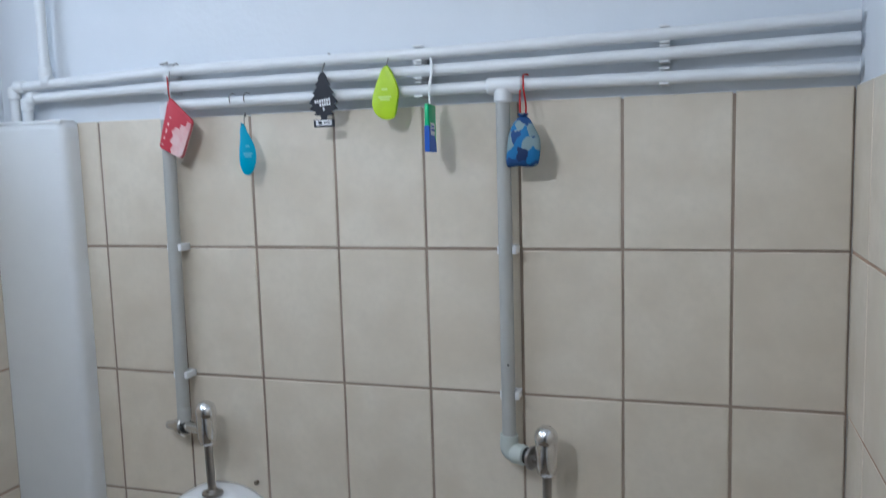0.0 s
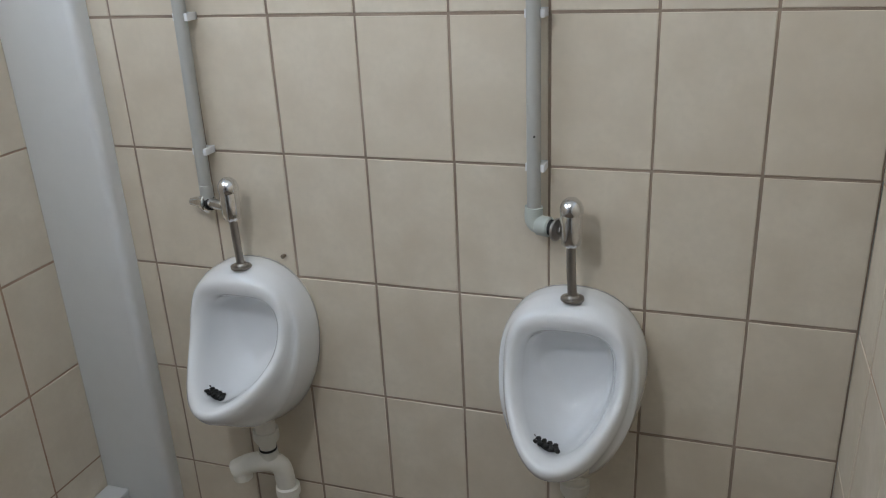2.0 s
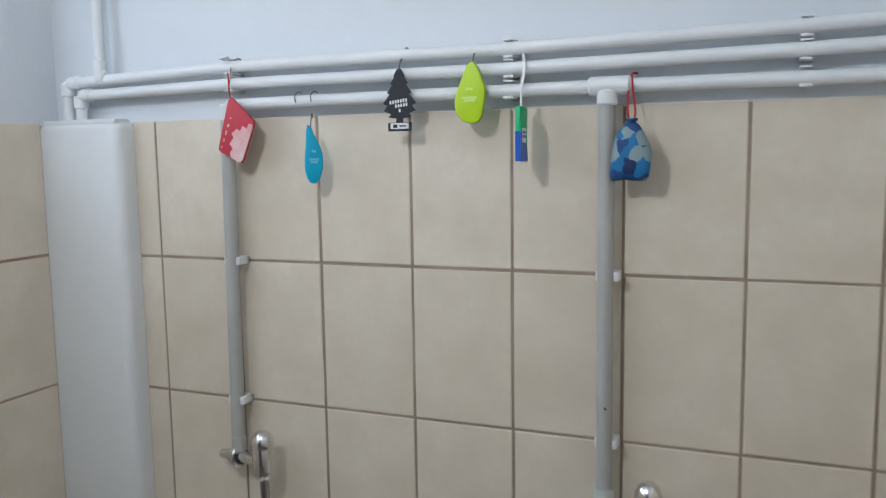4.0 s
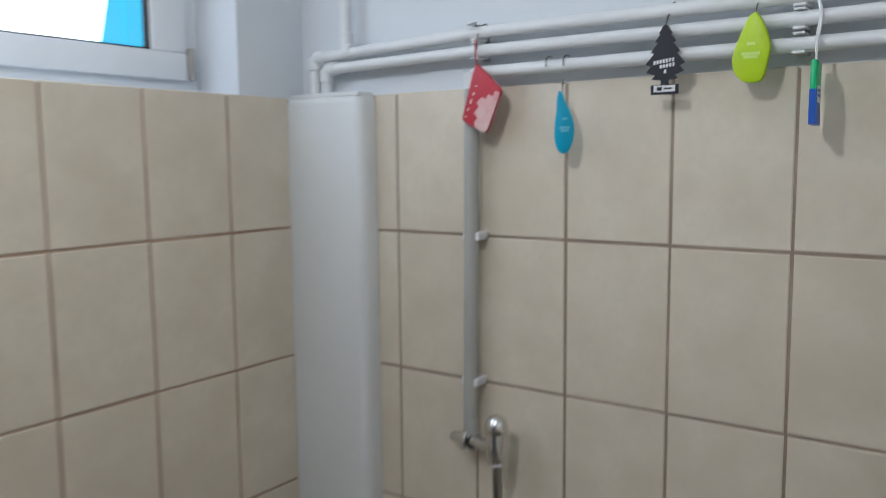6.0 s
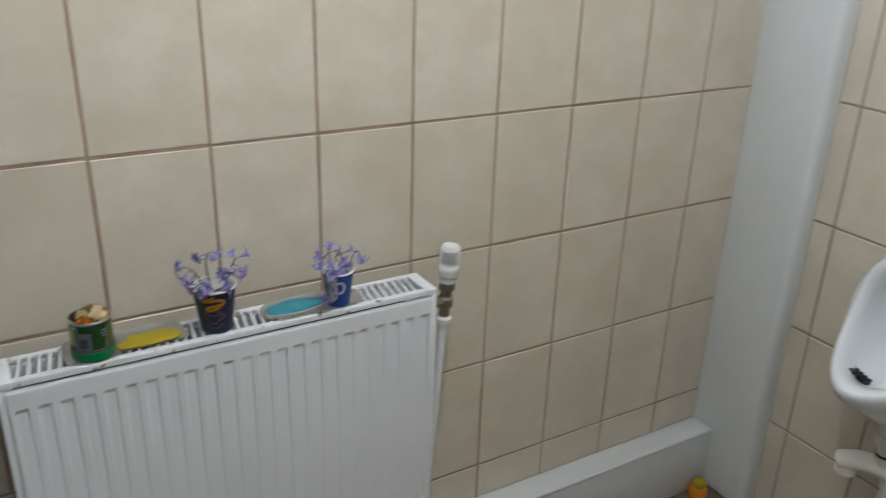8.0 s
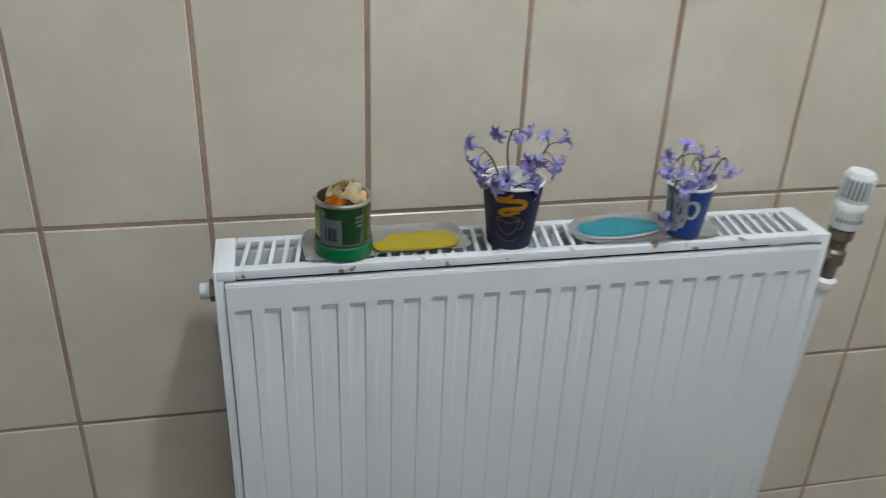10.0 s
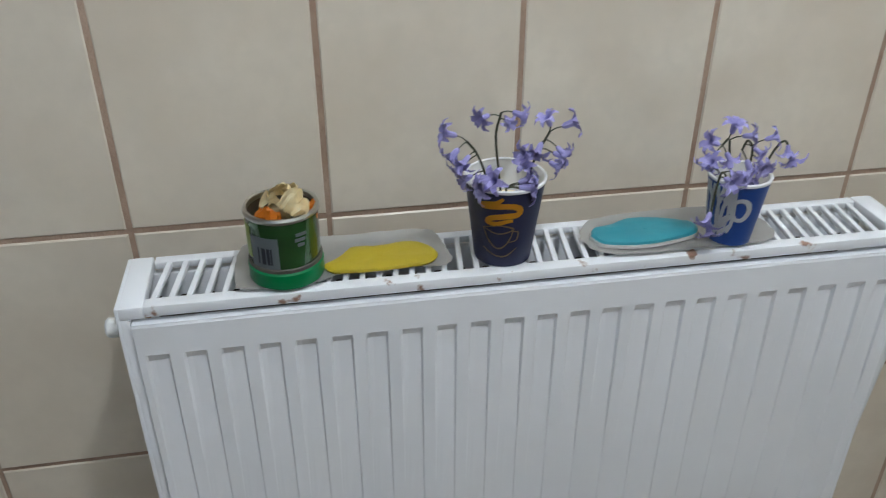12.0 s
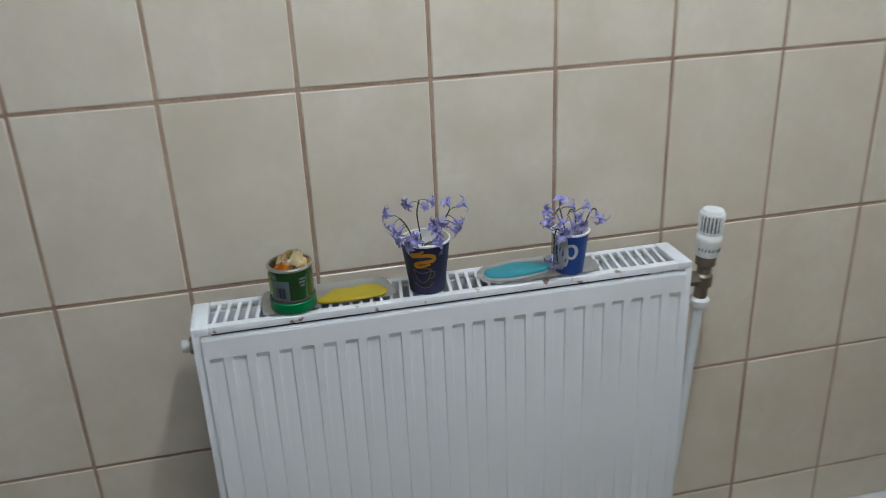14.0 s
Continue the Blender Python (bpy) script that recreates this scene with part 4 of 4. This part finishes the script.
def tin():
    t = thing("tin_can", (0.002, -1.675, SUP + 0.0026), "green printed tin holding orange peel", "tin can")
    part("can", lathe([(0, 0.004), (0.030, 0.004), (0.0315, 0.006), (0.0315, 0.064), (0.0303, 0.064), (0.0303, 0.007), (0, 0.007)], 40), CANGREEN, t)
    part("lining", lathe([(0, 0.0085), (0.0298, 0.0085), (0.0300, 0.0636), (0.0297, 0.0636), (0.0295, 0.009), (0, 0.009)], 40), BRASS, t, "dark inner wall")
    part("rim", lathe([(0.0292, 0.0635), (0.0326, 0.0635), (0.0332, 0.066), (0.0320, 0.0682), (0.0295, 0.0678)], 40, closed=True), TIN, t, "bare tin rim")
    part("lower_bead", lathe([(0.0312, 0.015), (0.0327, 0.016), (0.0327, 0.019), (0.0312, 0.020)], 40, closed=True), FIN, t)
    part("base", lathe([(0, 0), (0.033, 0), (0.0336, 0.002), (0.0336, 0.014), (0.032, 0.016), (0, 0.015)], 40), CANLID, t, "bright green plastic base")

    def patch(name, a0, a1, z0, z1, mat, label):
        bm = bmesh.new()
        n = 8
        v = [[bm.verts.new((r * math.cos(radians(a0 + (a1 - a0) * i / n)), r * math.sin(radians(a0 + (a1 - a0) * i / n)), z)) for i in range(n + 1)]
             for r, z in ((0.0316, z0), (0.0320, z0), (0.0320, z1), (0.0316, z1))]
        for p, q in zip(v, v[1:]):
            for i in range(n):
                bm.faces.new((p[i], p[i + 1], q[i + 1], q[i]))
        part(name, bm, mat, t, label)

    patch("label", -58, -8, 0.020, 0.050, LABELG, "pale grey printed panel")
    patch("label", -95, -60, 0.026, 0.056, LABELY, "yellow-green printed panel")
    for i, a in enumerate((-44, -37, -33, -28, -22)):
        patch("print", a, a + (5 if i % 2 else 3), 0.024, 0.040, NAVYBLACK, "dark print bars")
    for z, a0, a1 in ((0.052, 20, 38), (0.047, 18, 36), (0.042, 22, 34)):
        patch("print", a0, a1, z - 0.002, z + 0.001, LABELG, "white print bars")
    # curled peel
    rng = random.Random(3)
    for i, (x, y, z, rx, rz, s, mat) in enumerate(((0.014, -0.006, 0.070, 75, 60, 0.015, PEEL), (-0.004, 0.004, 0.078, -60, 100, 0.015, PITH), (0.010, 0.010, 0.076, 30, 60, 0.016, PITH), (-0.006, 0.010, 0.074, 110, 40, 0.017, PITH), (0.004, 0.000, 0.080, -95, 20, 0.014, PITH),
                                                (-0.012, 0.0, 0.066, 100, 10, 0.018, PITH), (0.012, 0.001, 0.066, -20, 200, 0.016, PITH), (0.002, 0.016, 0.066, 70, 150, 0.014, PEEL))):
        bm = bmesh.new()
        n = 9
        g = [[None] * (n + 1) for _ in range(n + 1)]
        for p in range(n + 1):
            for q in range(n + 1):
                u, w = (p / n - 0.5) * 1.9, (q / n - 0.5) * 1.5 * (1 - 0.35 * abs(p / n - 0.5))
                k = 1 + 0.42 * noise.noise(Vector((u * 2, w * 2, i * 4.2)))
                g[p][q] = bm.verts.new((s * math.sin(u) * math.cos(w) * k, s * math.sin(w) * k, s * math.cos(u) * math.cos(w) * k))
        for p in range(n):
            for q in range(n):
                bm.faces.new((g[p][q], g[p + 1][q], g[p + 1][q + 1], g[p][q + 1]))
        bmesh.ops.solidify(bm, geom=bm.faces[:], thickness=0.0018)
        bm.transform(pose(x, y, z - 0.008, rx, 15 * i, rz))
        part("orange_peel", bm, mat, t, "torn orange peel" if mat is PEEL else "pale pith of torn orange peel")


tin()


def cup(name_label, at, r0, r1, h, mat, turn):
    t = thing("paper_cup", at, name_label, "paper cup", "paper cups with flowers")
    t.rotation_euler = (0, 0, radians(turn))
    part("wall", lathe([(0, 0.004), (r0 - 0.001, 0.004), (r0 - 0.0012, 0.0), (r0, 0.0), (r1, h - 0.003), (r1 - 0.0009, h - 0.003), (r0 - 0.0009, 0.006), (0, 0.006)], 40), mat, t)
    part("lip", lathe([(r1 - 0.0016, h - 0.003), (r1 + 0.0008, h - 0.0035), (r1 + 0.0012, h - 0.001), (r1 - 0.0003, h), (r1 - 0.0018, h - 0.001)], 40, closed=True), PAPERW, t, "rolled white lip")
    part("lining", lathe([(r0 - 0.0012, 0.012), (r1 - 0.0013, h - 0.003)], 40), PAPERW, t, "white inner wall")
    part("filling", lathe([(0, h * 0.66), (r0 + (r1 - r0) * 0.6 - 0.002, h * 0.62), (r0 + (r1 - r0) * 0.6 - 0.002, h * 0.55), (0, h * 0.55)], 24), PITH, t, "orange peel filling")
    return t


def on_cup(t, r0, r1, h, strokes, width, mat, label, lift=0.0008):
    """Print that lies on the slanting cup wall: strokes of (angle, height) points."""
    for s in strokes:
        pts = smooth_path([(a, z, 0) for a, z in s], 5)
        bm = bmesh.new()
        prev = None
        for i, p in enumerate(pts):
            d = pts[min(i + 1, len(pts) - 1)] - pts[max(i - 1, 0)]
            r = r0 + (r1 - r0) * p.y / h + lift
            dx, dz = radians(d.x) * r, d.y
            k = math.hypot(dx, dz) or 1
            taper = width * (0.55 + 0.45 * math.sin(math.pi * i / (len(pts) - 1)))
            ox, oz = -dz / k * taper / 2, dx / k * taper / 2
            row = []
            for sgn in (1, -1):
                a, z = radians(p.x) + sgn * ox / r, p.y + sgn * oz
                rr = r0 + (r1 - r0) * z / h + lift
                row.append(bm.verts.new((rr * math.cos(a), rr * math.sin(a), z)))
            if prev:
                bm.faces.new((prev[0], row[0], row[1], prev[1]))
            prev = row
        bmesh.ops.solidify(bm, geom=bm.faces[:], thickness=0.0004)
        part("print", bm, mat, t, label)


def flower_mesh(seed):
    """A hyacinth floret: a tube that opens into six recurved petals."""
    bm = lathe([(0.0012, 0), (0.0024, 0.002), (0.0026, 0.006), (0.0030, 0.009)], 8)
    rng = random.Random(seed)
    for i in range(6):
        a = 2 * math.pi * i / 6 + rng.uniform(-0.15, 0.15)
        c, s = math.cos(a), math.sin(a)
        ln = rng.uniform(0.010, 0.014)
        rows = []
        for f in (0, 0.35, 0.7, 1.0):
            r = 0.0026 + ln * 0.85 * f
            z = 0.008 + 0.005 * math.sin(f * 2.4) - 0.003 * f * f
            w = 0.0033 * (1 - 0.75 * f ** 2.5) * (0.75 if f == 0 else 1)
            rows.append([bm.verts.new((c * r - s * w * q, s * r + c * w * q, z + (0.0007 if q else 0))) for q in (-1, 0, 1)])
        for p, q in zip(rows, rows[1:]):
            bm.faces.new((p[0], p[1], q[1], q[0])), bm.faces.new((p[1], p[2], q[2], q[1]))
    return mesh_of("floret", bm, PETAL)


FLOWERS = [flower_mesh(i) for i in range(5)]


def sprig(at, pts, heads, label, seed, r=0.0011):
    """A bent stem with florets set along its upper part."""
    t = thing("flower_stem", at, label, "flower", "cut flowers")
    rng = random.Random(seed)
    path = smooth_path(pts, 6)
    part("stem", tube(path, r, 7), STEM, t)
    for (x, y, z), size in heads:
        f = new("floret", FLOWERS[rng.randrange(5)])
        near = min(path, key=lambda q: (q - Vector((x, y, z))).length)
        off = Vector((x, y, z)) - near
        if off.length > 0.012:
            x, y, z = near + off * (0.012 / off.length)
        d = Vector((x, y, z)) - near + Vector((rng.uniform(-.002, .004), rng.uniform(-.003, .003), rng.uniform(-0.005, 0.0)))
        f.matrix_basis = Matrix.Translation((x, y, z)) @ d.to_track_quat("Z", "Y").to_matrix().to_4x4() @ pose(0, 0, 0, 0, 0, rng.uniform(0, 60)) @ Matrix.Scale(size, 4)
        f.parent = t
        part("pedicel", tube([near, (near + Vector((x, y, z))) / 2 + Vector((0, 0, 0.001)), (x, y, z)], 0.0006, 5), STEM, t)
    return t


C1 = (0.0, -1.475, SUP)
c1 = cup("navy paper cup with an orange coffee print, holding flowers", C1, 0.0265, 0.0365, 0.082, NAVY, -20)
on_cup(c1, 0.0265, 0.0365, 0.082, [[(4, 0.074), (-6, 0.0695), (-24, 0.0670), (-26, 0.0645), (-8, 0.0655), (14, 0.0665), (28, 0.0635), (27, 0.0575), (8, 0.0560), (-12, 0.0535), (-20, 0.0490), (-8, 0.0475), (10, 0.0505), (20, 0.0515)]], 0.0060, ORANGEP, "orange steam print")
on_cup(c1, 0.0265, 0.0365, 0.082, [[(-28, 0.042), (-20, 0.030), (-8, 0.022), (4, 0.022), (16, 0.030), (22, 0.042)], [(-28, 0.042), (-2, 0.037), (22, 0.042), (0, 0.046), (-28, 0.042)],
                                   [(22, 0.040), (30, 0.038), (28, 0.030), (16, 0.028)], [(-30, 0.020), (-8, 0.013), (12, 0.013), (30, 0.021)]], 0.0016, TANP, "thin tan cup drawing")
C2 = (0.012, -1.252, SUP + 0.0030)
c2 = cup("blue and white paper cup holding flowers", C2, 0.0205, 0.0285, 0.068, ROYAL, -17)
on_cup(c2, 0.0205, 0.0285, 0.068, [[(-82, 0.004), (-80, 0.030), (-76, 0.062)], [(-58, 0.006), (-57, 0.030), (-54, 0.062)], [(-38, 0.012), (-36, 0.034), (-32, 0.062)], [(-27, 0.014), (-25, 0.030), (-20, 0.062)]], 0.0140, PAPERW, "white printed side")
on_cup(c2, 0.0205, 0.0285, 0.068, [[(-19, 0.040), (-9, 0.0495), (9, 0.0495), (18, 0.040), (9, 0.0305), (-9, 0.0305), (-19, 0.040)]], 0.0052, PAPERW, "white printed ring")
on_cup(c2, 0.0205, 0.0285, 0.068, [[(-38, 0.008), (-34, 0.022), (-22, 0.031), (-6, 0.0325)], [(-36, 0.050), (-24, 0.046), (-12, 0.0465)]], 0.0062, PAPERW, "white printed curl")

u = 0.001
sprig(C1, [(0, 0, 0.03), (0.002, -0.006, 0.08), (0.0, -0.010, 0.118), (0.0, -0.006, 0.140)],
      [((0.004, -0.018, 0.140), 1.0), ((0.0, 0.004, 0.140), 1.0), ((-0.004, -0.002, 0.132), 0.8)], "tall wilting violet hyacinth stem in a cup", 1)
sprig(C1, [(0, -0.010, 0.03), (0.006, -0.018, 0.078), (0.004, -0.027, 0.104), (0.002, -0.036, 0.116)],
      [((0.004, -0.047, 0.124), 1.15), ((0.006, -0.044, 0.112), 1.1), ((0.004, -0.034, 0.104), 1.0), ((0.008, -0.042, 0.096), 1.1), ((0.010, -0.036, 0.086), 1.0)],
      "drooping violet hyacinth sprig over the cup lip", 2)
sprig(C1, [(0, 0.010, 0.03), (0.004, 0.020, 0.080), (0.004, 0.030, 0.106), (0.002, 0.038, 0.120)],
      [((0.002, 0.049, 0.124), 1.2), ((0.004, 0.038, 0.126), 1.0), ((0.006, 0.030, 0.112), 1.15), ((0.006, 0.046, 0.106), 1.0), ((0.008, 0.022, 0.104), 1.1),
       ((0.008, 0.052, 0.097), 1.1), ((0.010, 0.038, 0.094), 1.0), ((0.008, 0.018, 0.094), 0.9)], "leaning violet hyacinth sprig with many florets", 3)
sprig(C1, [(0.004, 0, 0.04), (0.020, -0.004, 0.074), (0.030, -0.008, 0.084)],
      [((0.034, -0.014, 0.090), 1.15), ((0.034, -0.026, 0.086), 1.15), ((0.026, -0.034, 0.088), 1.1), ((0.036, 0.012, 0.084), 1.2), ((0.034, 0.028, 0.080), 1.2), ((0.026, 0.036, 0.090), 1.1), ((0.030, 0.020, 0.092), 1.0)],
      "violet florets spilling over the cup lip", 4)
sprig(C2, [(0, 0, 0.03), (-0.004, -0.012, 0.085), (0.0, -0.018, 0.102), (0.004, -0.026, 0.098)],
      [((0.002, -0.018, 0.108), 1.1), ((0.006, -0.030, 0.100), 1.1), ((0.008, -0.036, 0.088), 1.15), ((0.006, -0.022, 0.092), 1.0), ((0.004, -0.008, 0.106), 1.0)], "violet hyacinth sprig bending over a blue cup", 5)
sprig(C2, [(0, 0.004, 0.03), (0.0, 0.008, 0.085), (0.002, 0.0, 0.100), (0.008, -0.008, 0.094)],
      [((0.012, -0.004, 0.086), 1.15), ((0.014, 0.008, 0.084), 1.1), ((0.010, 0.002, 0.096), 0.9), ((0.004, 0.022, 0.104), 1.0)], "curved violet hyacinth stem in a blue cup", 6)
sprig(C2, [(0, 0.010, 0.03), (0.002, 0.024, 0.078), (0.002, 0.032, 0.094), (0.003, 0.037, 0.098)],
      [((0.004, 0.044, 0.086), 1.1), ((0.004, 0.040, 0.094), 0.9)], "single nodding violet floret on a stem", 7)
sprig(C2, [(0.004, -0.008, 0.05), (0.014, -0.026, 0.076), (0.018, -0.032, 0.060), (0.018, -0.033, 0.022)],
      [((0.022, -0.036, 0.040), 1.1), ((0.022, -0.036, 0.028), 1.0), ((0.022, -0.028, 0.074), 1.15), ((0.024, -0.016, 0.080), 1.1), ((0.016, -0.036, 0.082), 1.0), ((0.018, 0.030, 0.074), 1.0)],
      "limp violet stem hanging down outside the cup", 8)

# ---- small thing on the floor by the corner ----
jar = thing("freshener_jar", (-0.022, -0.10, 0.0012), "small orange jar with a yellow lid on the floor", "jar")
part("jar", lathe([(0, 0), (0.024, 0), (0.026, 0.004), (0.027, 0.03), (0.023, 0.036), (0, 0.036)], 28), PEEL, jar)
part("lid", lathe([(0, 0.036), (0.020, 0.036), (0.021, 0.04), (0.019, 0.052), (0.012, 0.056), (0, 0.057)], 28), YGEL, jar, "yellow lid")

# ---- ceiling lamp and rear window ----
lampo = thing("ceiling_lamp", (0.66, -1.33, ZC - 0.001), "plain round ceiling lamp, switched on", "ceiling lamp")
part("base", lathe([(0, 0), (0.11, 0), (0.11, -0.03), (0.10, -0.035), (0, -0.035)], 32), PVC, lampo)
part("stem", rod((0, 0, -0.034), (0, 0, -0.215), 0.006, 12), PVC, lampo)
part("rim", lathe([(0.085, -0.03), (0.105, -0.034), (0.10, -0.05), (0.088, -0.05)], 32, closed=True), PVC, lampo)

# ---- tiles and floor pieces ----
def tile_mesh(w, h):
    """A glazed tile in the x-z plane, its face at y = 0, with a softened edge."""
    bm = bmesh.new()
    e, d = 0.0016, 0.0014
    a = [bm.verts.new((sx * w / 2, 0.0095, sz * h / 2)) for sx, sz in ((-1, -1), (1, -1), (1, 1), (-1, 1))]
    b = [bm.verts.new((sx * w / 2, d, sz * h / 2)) for sx, sz in ((-1, -1), (1, -1), (1, 1), (-1, 1))]
    c = [bm.verts.new((sx * (w / 2 - e), 0, sz * (h / 2 - e))) for sx, sz in ((-1, -1), (1, -1), (1, 1), (-1, 1))]
    for p, q in ((a, b), (b, c)):
        for i in range(4):
            bm.faces.new((p[i], p[(i + 1) % 4], q[(i + 1) % 4], q[i]))
    bm.faces.new(c)
    return mesh_of("tile", bm, TILE, smooth=False)


MESHES = {}


def lay(parent, joints, turn, origin):
    """Tiles between joints along a wall, row by row."""
    rng = random.Random(len(joints))
    for a, b in zip(joints, joints[1:]):
        for z0, z1 in zip(ROWS, ROWS[1:]):
            w, h = round(b - a - GAP, 4), round(z1 - z0 - GAP, 4)
            if (w, h) not in MESHES:
                MESHES[w, h] = tile_mesh(w, h)
            o = new("tile", MESHES[w, h])
            along = (a + b) / 2
            p = origin + turn @ Vector((along, 0, (z0 + z1) / 2))
            o.matrix_basis = Matrix.Translation(p + Vector((rng.uniform(-.0005, .0005), rng.uniform(-.0005, .0005), rng.uniform(-.0006, .0006)))) @ turn.to_4x4() @ pose(
                0, 0, 0, rng.uniform(-.12, .12), rng.uniform(-.12, .12), rng.uniform(-.15, .15))
            o.parent = parent


ident = Matrix.Identity(3)
lay(wall_north, [0.088] + [0.15 + PX * i for i in range(9)], ident, Vector((0, 0, 0)))
# the window wall: distance along it runs from its far end towards the north wall
west = Matrix.Rotation(radians(90), 3, "Z")
wj = [-0.2231 - 0.2012 * j for j in range(10)]
lay(wall_west, [-2.19] + wj[::-1] + [-0.048], west, Vector((XL, 0, 0)))
east = Matrix.Rotation(radians(-90), 3, "Z")
lay(wall_east, [0.0] + [0.155 + 0.2 * j for j in range(9)] + [1.94], east, Vector((XR, 0, 0)))
slabm = mesh_of("floor_tile", box((-0.147, -0.147, -0.012), (0.147, 0.147, 0), 0.0015, 1), FLOORM, smooth=False)
for i in range(7):
    for j in range(17):
        o = new("floor_tile", slabm)
        o.location = (XL + 0.149 + 0.3 * i - 0.03, -0.10 - 0.3 * j, 0)
        o.parent = ground
